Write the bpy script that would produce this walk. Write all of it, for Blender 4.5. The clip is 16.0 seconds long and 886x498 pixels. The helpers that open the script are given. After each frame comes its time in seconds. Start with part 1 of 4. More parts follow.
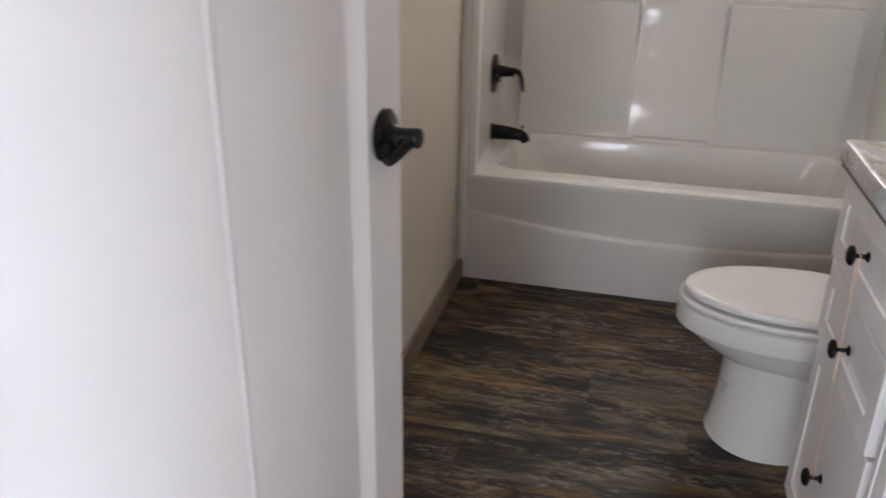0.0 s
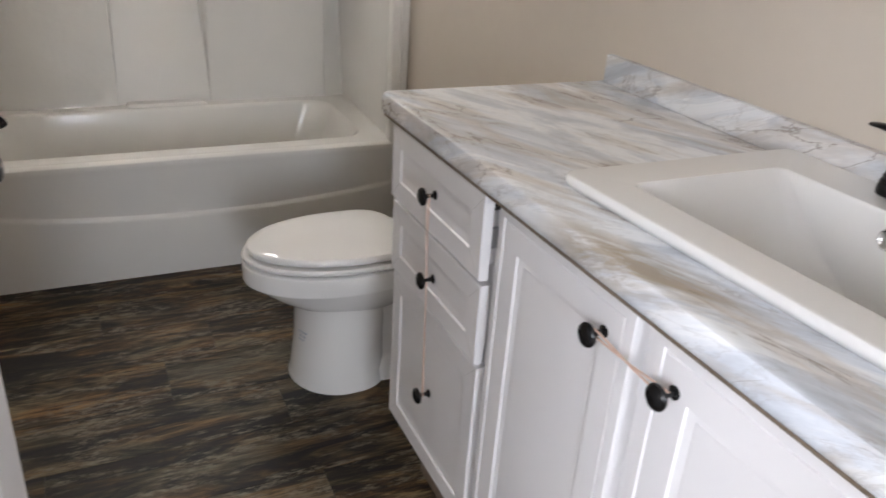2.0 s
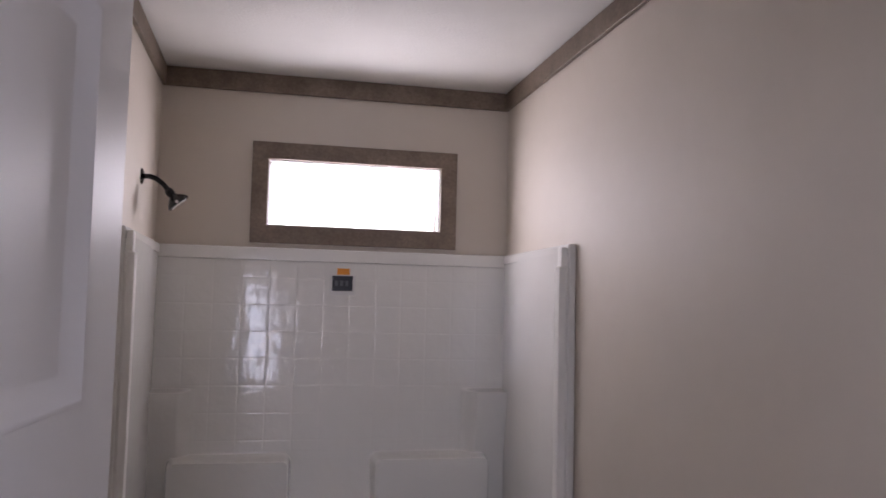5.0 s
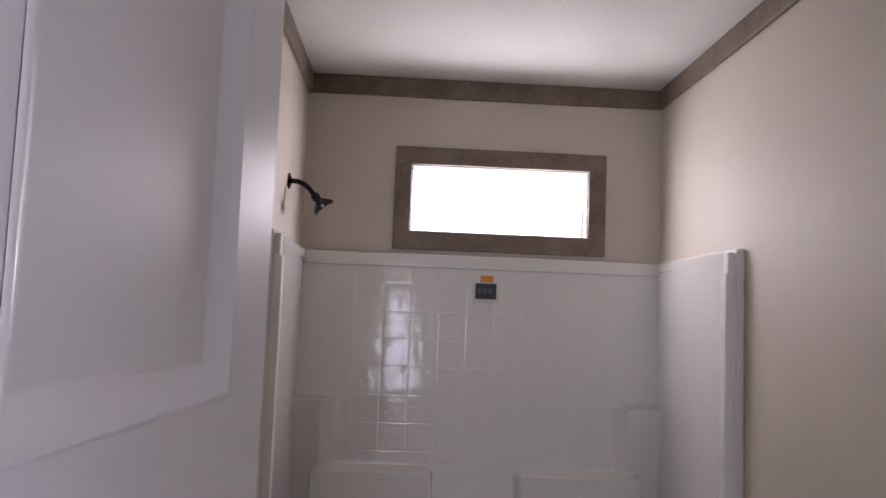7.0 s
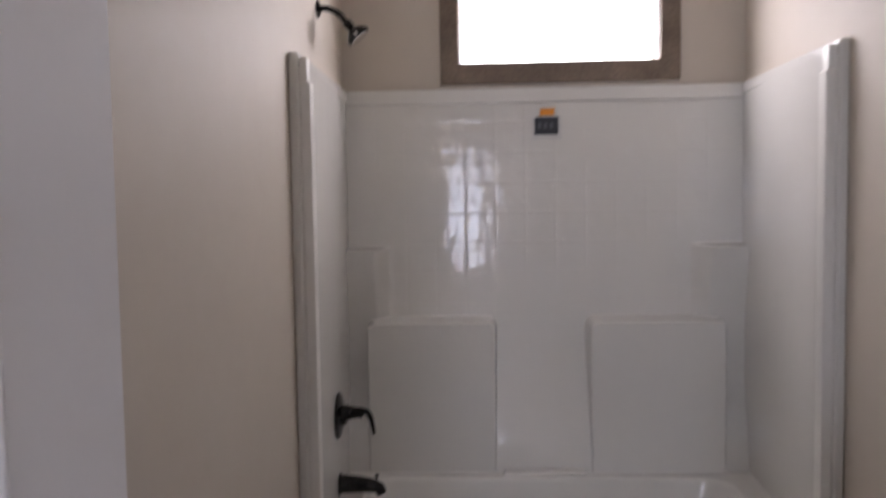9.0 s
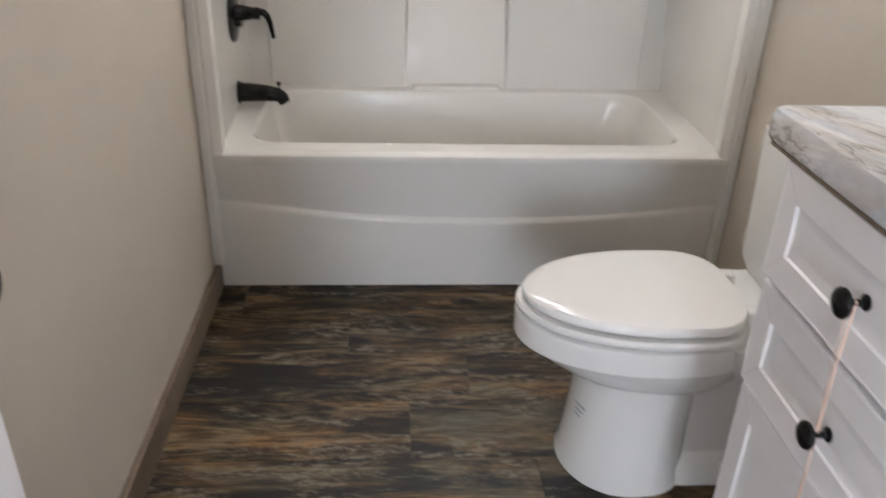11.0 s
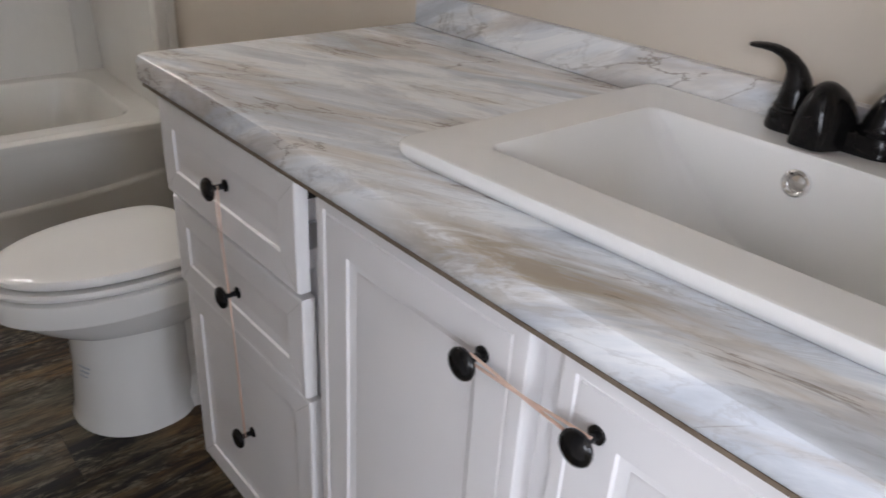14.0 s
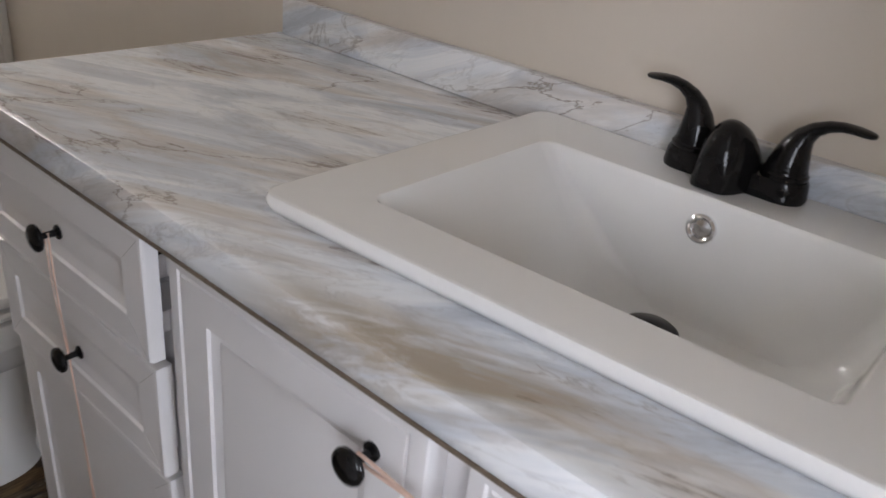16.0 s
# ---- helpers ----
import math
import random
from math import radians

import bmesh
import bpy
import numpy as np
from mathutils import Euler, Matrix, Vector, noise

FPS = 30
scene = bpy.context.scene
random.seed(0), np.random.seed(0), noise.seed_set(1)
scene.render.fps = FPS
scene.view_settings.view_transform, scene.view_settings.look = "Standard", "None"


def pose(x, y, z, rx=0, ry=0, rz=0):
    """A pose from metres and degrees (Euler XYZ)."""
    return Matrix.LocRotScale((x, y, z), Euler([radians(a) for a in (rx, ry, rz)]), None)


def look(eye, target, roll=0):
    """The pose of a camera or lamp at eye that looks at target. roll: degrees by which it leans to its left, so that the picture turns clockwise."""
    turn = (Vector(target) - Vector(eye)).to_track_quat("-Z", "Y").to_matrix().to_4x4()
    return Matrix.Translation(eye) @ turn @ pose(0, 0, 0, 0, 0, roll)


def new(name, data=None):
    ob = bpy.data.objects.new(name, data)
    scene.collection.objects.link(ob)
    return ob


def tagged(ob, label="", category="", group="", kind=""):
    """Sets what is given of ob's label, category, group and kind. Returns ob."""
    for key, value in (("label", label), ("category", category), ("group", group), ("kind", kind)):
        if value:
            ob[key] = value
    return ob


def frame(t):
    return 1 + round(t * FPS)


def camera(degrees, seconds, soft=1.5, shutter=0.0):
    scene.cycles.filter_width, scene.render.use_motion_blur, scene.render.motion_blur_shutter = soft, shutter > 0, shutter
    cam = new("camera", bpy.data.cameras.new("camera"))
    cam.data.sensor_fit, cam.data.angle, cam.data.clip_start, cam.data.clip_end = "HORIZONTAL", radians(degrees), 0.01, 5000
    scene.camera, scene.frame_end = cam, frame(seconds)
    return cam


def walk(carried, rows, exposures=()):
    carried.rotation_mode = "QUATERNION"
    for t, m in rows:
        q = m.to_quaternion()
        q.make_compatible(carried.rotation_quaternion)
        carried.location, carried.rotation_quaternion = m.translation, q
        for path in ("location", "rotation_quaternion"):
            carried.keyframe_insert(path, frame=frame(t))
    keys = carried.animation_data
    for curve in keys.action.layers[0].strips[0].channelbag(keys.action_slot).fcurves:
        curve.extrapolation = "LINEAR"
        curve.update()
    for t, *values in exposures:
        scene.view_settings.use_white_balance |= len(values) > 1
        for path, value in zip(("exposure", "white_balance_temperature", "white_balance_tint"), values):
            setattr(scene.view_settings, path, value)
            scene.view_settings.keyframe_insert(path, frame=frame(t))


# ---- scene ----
cam = camera(59.2, 16.0, shutter=0.5)
EXPOSURES = [(0.0, 0.25, 6400, 15), (1.0, 0.55, 6450, 13), (2.5, 0.40, 6350, 13), (3.3, 0.4, 6200, 14), (4.5, -0.5, 6000, 23), (5.0, -0.66, 6050, 27), (9.0, -0.36, 6120, 22), (11.3, 0.95, 6200, 12), (12.0, 0.65, 6200, 11), (13.5, 0.17, 6300, 13), (16.0, -0.06, 6350, 14)]
PATH = [
    (0, (0.622, -2.686, 1.315), (0.171, -0.906, 0.523), 0.9),
    (0.5, (0.57, -2.551, 1.298), (0.4, -0.743, 0.461), 0.6),
    (1, (0.494, -2.539, 1.306), (0.676, -0.747, 0.437), 1.7),
    (1.5, (0.424, -2.591, 1.337), (0.967, -0.875, 0.466), 2.0),
    (2, (0.443, -2.602, 1.339), (1.236, -0.979, 0.479), 4.0),
    (2.5, (0.45, -2.597, 1.373), (1.305, -0.974, 0.577), 3.6),
    (3, (0.452, -2.601, 1.419), (1.279, -0.877, 0.834), 3.4),
    (3.5, (0.465, -2.57, 1.462), (1.228, -0.771, 1.036), 2.1),
    (4, (0.487, -2.566, 1.538), (1.153, -0.692, 1.327), 1.0),
    (4.5, (0.456, -2.59, 1.586), (1.003, -0.666, 1.588), 1.2),
    (5, (0.469, -2.582, 1.644), (0.901, -0.634, 1.785), 1.3),
    (7.3, (0.427, -2.402, 1.609), (0.486, -0.41, 1.778), 1.5),
    (7.5, (0.416, -2.375, 1.605), (0.482, -0.379, 1.726), 0.1),
    (8, (0.41, -2.294, 1.603), (0.493, -0.299, 1.701), -2.3),
    (8.5, (0.476, -2.217, 1.533), (0.528, -0.218, 1.558), -1.7),
    (9, (0.533, -2.173, 1.444), (0.431, -0.18, 1.324), -0.9),
    (9.2, (0.527, -2.149, 1.423), (0.372, -0.168, 1.197), -0.8),
    (11.3, (0.523, -2.060, 1.212), (0.793, -0.332, 0.242), 3.4),
    (11.5, (0.546, -2.064, 1.213), (0.947, -0.37, 0.228), 4.3),
    (12, (0.562, -2.122, 1.225), (1.321, -0.542, 0.262), 6.8),
    (12.5, (0.542, -2.199, 1.25), (1.378, -0.645, 0.309), 4.7),
    (13, (0.530, -2.261, 1.262), (1.447, -0.743, 0.347), 3.6),
    (13.5, (0.551, -2.317, 1.253), (1.58, -0.863, 0.343), 3.2),
    (14, (0.581, -2.348, 1.248), (1.755, -1.014, 0.33), 3.4),
    (14.5, (0.583, -2.351, 1.263), (1.835, -1.093, 0.341), 3.9),
    (15, (0.59, -2.355, 1.264), (1.877, -1.122, 0.357), 3.4),
    (15.5, (0.617, -2.344, 1.27), (1.943, -1.149, 0.369), 4.5),
    (16, (0.661, -2.25, 1.262), (2.052, -1.146, 0.343), 6.6),
]
walk(cam, [(t, look(*r)) for t, *r in PATH], EXPOSURES)

# ---------------- world and light ----------------
world = bpy.data.worlds.new("world")
scene.world = world
world.use_nodes = True
wn = world.node_tree.nodes
sky = wn.new("ShaderNodeTexSky")
sky.sky_type = "NISHITA"
sky.sun_disc = False
sky.sun_elevation, sky.sun_rotation = radians(40), radians(150)
wn["Background"].inputs["Strength"].default_value = 0.10
world.node_tree.links.new(sky.outputs["Color"], wn["Background"].inputs["Color"])

sun = new("sun", bpy.data.lights.new("sun", "SUN"))
sun.data.energy, sun.data.angle, sun.data.color = 2.5, radians(0.6), (1.0, 0.95, 0.88)
sun.matrix_world = look((2, 12, 12), (0.8, 20, 0))


def window_lamp(name, eye, target, w, h, watts, colour):
    ob = new(name, bpy.data.lights.new(name, "AREA"))
    ob.data.shape, ob.data.size, ob.data.size_y = "RECTANGLE", w, h
    ob.data.energy, ob.data.color = watts, colour
    ob.matrix_world = look(eye, target)
    return ob


window_lamp("skylight_bath_window", (0.828, 0.888, 2.107), (0.828, 0.0, 1.95), 0.73, 0.27, 12, (1.0, 0.975, 0.93))
window_lamp("skylight_hall_glass", (0.24, -4.55, 1.30), (0.30, 0, 1.30), 0.52, 1.0, 24, (0.80, 0.89, 1.0))
window_lamp("skylight_hall_east", (2.85, -3.55, 1.45), (0.3, -3.2, 1.2), 1.2, 1.2, 38, (0.82, 0.90, 1.0))
# added fill through the doorway onto the vanity; its west window is assumed
window_lamp("fill_hall_west", (-1.15, -3.75, 1.55), (1.25, -2.2, 0.95), 1.1, 1.2, 36, (0.85, 0.91, 1.0))


# ---------------- helpers ----------------
ORIGIN = {}


def root(name, loc, label, category, group="", kind="", turn=0.0):
    ob = new(name)
    ob.empty_display_size = 0.1
    ob.matrix_world = pose(*loc, 0, 0, turn)
    ORIGIN[ob.name] = Vector((0, 0, 0)) if turn else Vector(loc)
    return tagged(ob, label, category, group, kind)


def part(name, bm, material, parent, label="", smooth=True):
    """Link a bmesh as one mesh object under a thing or a part."""
    me = bpy.data.meshes.new(name)
    o = ORIGIN[parent.name] if parent else Vector((0, 0, 0))
    bmesh.ops.translate(bm, verts=bm.verts, vec=-o)
    bmesh.ops.recalc_face_normals(bm, faces=bm.faces)
    bm.to_mesh(me)
    bm.free()
    me.materials.append(material)
    if smooth:
        me.polygons.foreach_set("use_smooth", [True] * len(me.polygons))
        me.set_sharp_from_angle(angle=radians(38))
    ob = new(name, me)
    if smooth:
        ob.modifiers.new("even_normals", "WEIGHTED_NORMAL").keep_sharp = True
    if parent:
        ob.parent = parent
        ORIGIN[ob.name] = o
    else:
        ORIGIN[ob.name] = Vector((0, 0, 0))
    if label:
        ob["label"] = label
    return ob


def box(x0, x1, y0, y1, z0, z1, bev=0.0, seg=2, bm=None):
    b = bmesh.new()
    bmesh.ops.create_cube(b, size=1)
    for v in b.verts:
        v.co = Vector(((x0 + x1) / 2 + v.co.x * (x1 - x0), (y0 + y1) / 2 + v.co.y * (y1 - y0), (z0 + z1) / 2 + v.co.z * (z1 - z0)))
    if bev:
        bmesh.ops.bevel(b, geom=b.edges[:], offset=bev, segments=seg, profile=0.5, affect="EDGES")
    if bm is None:
        return b
    return join(bm, b)


def join(bm, other):
    me = bpy.data.meshes.new("tmp")
    other.to_mesh(me)
    bm.from_mesh(me)
    bpy.data.meshes.remove(me)
    other.free()
    return bm


def loft(loops, cap0=True, cap1=True, closed=True):
    bm = bmesh.new()
    rings = [[bm.verts.new(p) for p in lp] for lp in loops]
    n = len(rings[0])
    for a, b in zip(rings, rings[1:]):
        for i in range(n if closed else n - 1):
            j = (i + 1) % n
            bm.faces.new((a[i], a[j], b[j], b[i]))
    if cap0:
        bm.faces.new(list(reversed(rings[0])))
    if cap1:
        bm.faces.new(rings[-1])
    return bm


def rr(x0, x1, y0, y1, r, z, k=7):
    """Rounded rectangle loop at height z."""
    pts = []
    for cx, cy, a0 in ((x1 - r, y1 - r, 0), (x0 + r, y1 - r, 90), (x0 + r, y0 + r, 180), (x1 - r, y0 + r, 270)):
        for i in range(k):
            a = radians(a0 + 90 * i / (k - 1))
            pts.append((cx + r * math.cos(a), cy + r * math.sin(a), z))
    return pts


def egg(tip, back, cy, half, z, n=48, square=1.0, mid=0.56):
    """Elongated bowl outline: tip at small x, flatter at the back."""
    cx = tip + (back - tip) * mid
    pts = []
    for i in range(n):
        a = 2 * math.pi * i / n
        c, s = math.cos(a), math.sin(a)
        if c < 0:
            pts.append((cx + c * (cx - tip), cy + half * s, z))
        else:
            e = 2 / (2 + square)
            pts.append((cx + (back - cx) * abs(c) ** e, cy + half * math.copysign(abs(s) ** e, s) * (1 - 0.18 * abs(c) ** 2), z))
    return pts


def lathe(profile, n=28):
    """Turn (radius, height) pairs about z."""
    return loft([[(r * math.cos(2 * math.pi * i / n), r * math.sin(2 * math.pi * i / n), h) for i in range(n)] for r, h in profile])


def moved(bm, m):
    bmesh.ops.transform(bm, matrix=m, verts=bm.verts)
    return bm


def tube(points, radii, n=14, flat=1.0, up=(0, 0, 1)):
    """Sweep an ellipse along smooth points; radii per point; flat squashes it along the second axis."""
    pts = [Vector(p) for p in points]
    fine, fr = [], []
    for i in range(len(pts) - 1):
        p0, p1, p2, p3 = pts[max(i - 1, 0)], pts[i], pts[i + 1], pts[min(i + 2, len(pts) - 1)]
        for s in range(5):
            u = s / 5
            fine.append(0.5 * ((2 * p1) + (p2 - p0) * u + (2 * p0 - 5 * p1 + 4 * p2 - p3) * u * u + (3 * p1 - p0 - 3 * p2 + p3) * u ** 3))
            fr.append(radii[i] * (1 - u) + radii[i + 1] * u)
    fine.append(pts[-1])
    fr.append(radii[-1])
    loops = []
    for i, p in enumerate(fine):
        d = (fine[min(i + 1, len(fine) - 1)] - fine[max(i - 1, 0)]).normalized()
        side = d.cross(Vector(up))
        if side.length < 1e-3:
            side = d.cross(Vector((1, 0, 0)))
        side.normalize()
        other = side.cross(d)
        loops.append([p + fr[i] * (side * math.cos(2 * math.pi * j / n) + flat * other * math.sin(2 * math.pi * j / n)) for j in range(n)])
    return loft(loops)


# ---------------- materials ----------------
def mat(name):
    m = bpy.data.materials.new(name)
    m.use_nodes = True
    return m, m.node_tree.nodes, m.node_tree.links, m.node_tree.nodes["Principled BSDF"]


def coords(nodes, links, scale=(1, 1, 1), turn=(0, 0, 0), world_space=True):
    if world_space:
        g = nodes.new("ShaderNodeNewGeometry").outputs["Position"]
    else:
        g = nodes.new("ShaderNodeTexCoord").outputs["Object"]
    mp = nodes.new("ShaderNodeMapping")
    mp.inputs["Scale"].default_value = scale
    mp.inputs["Rotation"].default_value = [radians(a) for a in turn]
    links.new(g, mp.inputs["Vector"])
    return mp.outputs["Vector"]


def noise_tex(nodes, links, vec, scale, detail=4.0, rough=0.55, distort=0.0):
    n = nodes.new("ShaderNodeTexNoise")
    n.inputs["Scale"].default_value, n.inputs["Detail"].default_value = scale, detail
    n.inputs["Roughness"].default_value, n.inputs["Distortion"].default_value = rough, distort
    links.new(vec, n.inputs["Vector"])
    return n.outputs["Fac"]


def ramp(nodes, links, fac, stops):
    r = nodes.new("ShaderNodeValToRGB")
    e = r.color_ramp.elements
    while len(e) < len(stops):
        e.new(0.5)
    for k, (p, c) in zip(e, stops):
        k.position, k.color = p, (*c, 1) if len(c) == 3 else c
    links.new(fac, r.inputs["Fac"])
    return r.outputs["Color"]


def mixc(nodes, links, fac, a, b, mode="MIX"):
    m = nodes.new("ShaderNodeMix")
    m.data_type, m.blend_type = "RGBA", mode
    for sock, v in ((m.inputs[0], fac), (m.inputs[6], a), (m.inputs[7], b)):
        if isinstance(v, (int, float)):
            sock.default_value = v
        elif isinstance(v, tuple):
            sock.default_value = (*v, 1)
        else:
            links.new(v, sock)
    return m.outputs[2]


def bump(nodes, links, bsdf, height, strength, dist):
    b = nodes.new("ShaderNodeBump")
    b.inputs["Strength"].default_value, b.inputs["Distance"].default_value = strength, dist
    links.new(height, b.inputs["Height"])
    links.new(b.outputs["Normal"], bsdf.inputs["Normal"])


def plain(name, colour, rough, metal=0.0, vary=0.06, scale=6.0, relief=0.0, relief_scale=150.0, coat=0.0, spec=0.5):
    """Paint, porcelain, metal: faint blotches, varied gloss and fine relief."""
    m, n, l, b = mat(name)
    v = coords(n, l)
    f = noise_tex(n, l, v, scale, 5)
    dark = tuple(c * (1 - vary) for c in colour)
    light = tuple(min(1, c * (1 + vary)) for c in colour)
    l.new(ramp(n, l, f, [(0.3, dark), (0.7, light)]), b.inputs["Base Color"])
    g = noise_tex(n, l, v, scale * 9, 3)
    mr = n.new("ShaderNodeMapRange")
    mr.inputs["To Min"].default_value, mr.inputs["To Max"].default_value = max(0.02, rough * 0.8), min(1, rough * 1.2)
    l.new(g, mr.inputs["Value"])
    l.new(mr.outputs["Result"], b.inputs["Roughness"])
    b.inputs["Metallic"].default_value = metal
    b.inputs["Specular IOR Level"].default_value = spec
    b.inputs["Coat Weight"].default_value = coat
    b.inputs["Coat Roughness"].default_value = 0.08
    if relief:
        bump(n, l, b, noise_tex(n, l, v, relief_scale, 3), 0.5, relief)
    return m


M_WALL = plain("wall_paint", (0.60, 0.535, 0.458), 0.62, vary=0.03, scale=2.2, relief=0.0006, relief_scale=260)
M_CEIL = plain("ceiling_paint", (0.80, 0.78, 0.74), 0.85, vary=0.03, scale=3, relief=0.004, relief_scale=90)
M_HALL = plain("hall_paint", (0.66, 0.62, 0.58), 0.6, vary=0.03, scale=2)
M_DOOR = plain("door_paint", (0.80, 0.79, 0.79), 0.38, vary=0.02, scale=3, relief=0.0004, relief_scale=180)
M_CAB = plain("cabinet_white", (0.80, 0.78, 0.78), 0.33, vary=0.02, scale=4)
M_CERAMIC = plain("porcelain", (0.83, 0.82, 0.80), 0.09, vary=0.012, scale=3, coat=0.4)
M_ACRYLIC = plain("fiberglass_gloss", (0.80, 0.782, 0.742), 0.13, vary=0.015, scale=2.5, relief=0.0011, relief_scale=11)
M_WAVY = plain("fiberglass_rippled", (0.80, 0.782, 0.742), 0.05, vary=0.015, scale=2.5, relief=0.0040, relief_scale=17)
M_FLANGE = plain("fiberglass_edge", (0.80, 0.782, 0.742), 0.38, vary=0.015, scale=2.5)
M_BLACK = plain("dark_bronze", (0.008, 0.0075, 0.0075), 0.11, metal=0.0, vary=0.3, scale=30, spec=0.28)
M_CHROME = plain("chrome", (0.75, 0.75, 0.76), 0.12, metal=1.0)
M_RUBBER = plain("rubber_band", (0.78, 0.56, 0.45), 0.6, vary=0.1, scale=60)
M_DARK = plain("dark_cavity", (0.02, 0.018, 0.016), 0.8)
M_ORANGE = plain("orange_label", (0.85, 0.33, 0.03), 0.5)
M_LABEL_BLACK = plain("black_label", (0.02, 0.02, 0.025), 0.35)
M_LABEL_GREY = plain("label_print", (0.09, 0.09, 0.095), 0.5)
M_PRINT = plain("faint_print", (0.42, 0.45, 0.50), 0.6)
M_CAULK = plain("clear_film", (0.72, 0.71, 0.69), 0.2)
M_GAP = plain("joint_shadow_line", (0.52, 0.50, 0.49), 0.7)
M_STEEL = plain("slide_steel", (0.45, 0.45, 0.46), 0.4, metal=0.9)


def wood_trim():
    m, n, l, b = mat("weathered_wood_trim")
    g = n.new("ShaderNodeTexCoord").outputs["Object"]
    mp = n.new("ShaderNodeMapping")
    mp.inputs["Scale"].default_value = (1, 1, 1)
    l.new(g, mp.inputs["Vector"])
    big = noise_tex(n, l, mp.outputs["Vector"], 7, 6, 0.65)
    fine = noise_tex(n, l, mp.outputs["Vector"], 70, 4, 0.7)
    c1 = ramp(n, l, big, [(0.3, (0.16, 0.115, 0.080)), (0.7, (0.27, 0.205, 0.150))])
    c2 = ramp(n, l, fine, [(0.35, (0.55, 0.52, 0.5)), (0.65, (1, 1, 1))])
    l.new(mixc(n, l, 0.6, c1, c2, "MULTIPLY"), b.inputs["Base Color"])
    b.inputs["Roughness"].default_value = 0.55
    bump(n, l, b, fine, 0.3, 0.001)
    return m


M_WOOD = wood_trim()


def vinyl_plank():
    """Distressed dark plank print: long streaks, pale worn scrapes, a tone per plank."""
    m, n, l, b = mat("distressed_plank_vinyl")
    info = n.new("ShaderNodeObjectInfo").outputs["Random"]
    geo = n.new("ShaderNodeNewGeometry").outputs["Position"]
    shift = n.new("ShaderNodeVectorMath")
    shift.operation = "MULTIPLY_ADD"
    comb = n.new("ShaderNodeCombineXYZ")
    l.new(info, comb.inputs["X"])
    l.new(info, comb.inputs["Y"])
    l.new(comb.outputs["Vector"], shift.inputs[0])
    shift.inputs[1].default_value = (37, 11, 0)
    l.new(geo, shift.inputs[2])

    def stretched(sx, sy):
        mp = n.new("ShaderNodeMapping")
        mp.inputs["Scale"].default_value = (sx, sy, 1)
        l.new(shift.outputs["Vector"], mp.inputs["Vector"])
        return mp.outputs["Vector"]

    grain = noise_tex(n, l, stretched(7, 70), 2.2, 6, 0.7, 0.4)
    blot = noise_tex(n, l, stretched(1.8, 9), 1.5, 10, 0.68, 0.9)
    scrape = noise_tex(n, l, stretched(9, 30), 2.6, 10, 0.78, 0.25)
    patch = noise_tex(n, l, stretched(2.4, 9), 1.6, 6, 0.6, 0.6)
    hue = noise_tex(n, l, stretched(1.8, 6), 1.7, 4, 0.55)
    c = ramp(n, l, blot, [(0.38, (0.005, 0.004, 0.0032)), (0.44, (0.016, 0.0115, 0.008)), (0.49, (0.044, 0.032, 0.021)), (0.54, (0.105, 0.080, 0.052)), (0.61, (0.21, 0.172, 0.120))])
    c = mixc(n, l, 1.0, c, ramp(n, l, grain, [(0.36, (0.40, 0.38, 0.37)), (0.62, (1.30, 1.27, 1.22))]), "MULTIPLY")
    c = mixc(n, l, 1.0, c, ramp(n, l, hue, [(0.38, (0.80, 0.90, 0.95)), (0.50, (1.0, 0.97, 0.88)), (0.60, (1.28, 0.98, 0.66))]), "MULTIPLY")
    per = ramp(n, l, info, [(0.0, (0.60, 0.62, 0.67)), (0.5, (0.95, 0.92, 0.88)), (1.0, (1.30, 1.22, 1.08))])
    c = mixc(n, l, 1.0, c, per, "MULTIPLY")
    c = mixc(n, l, 1.0, c, (1.0, 0.94, 0.80), "MULTIPLY")
    mul = n.new("ShaderNodeMath")
    mul.operation = "MULTIPLY"
    l.new(ramp(n, l, scrape, [(0.47, (0, 0, 0)), (0.58, (0.8, 0.8, 0.8))]), mul.inputs[0])
    l.new(ramp(n, l, patch, [(0.50, (0, 0, 0)), (0.58, (1, 1, 1))]), mul.inputs[1])
    c = mixc(n, l, mul.outputs["Value"], c, (0.225, 0.19, 0.135))
    l.new(c, b.inputs["Base Color"])
    b.inputs["Roughness"].default_value = 0.55
    b.inputs["Specular IOR Level"].default_value = 0.35
    bump(n, l, b, grain, 0.35, 0.0012)
    return m


M_FLOOR = vinyl_plank()


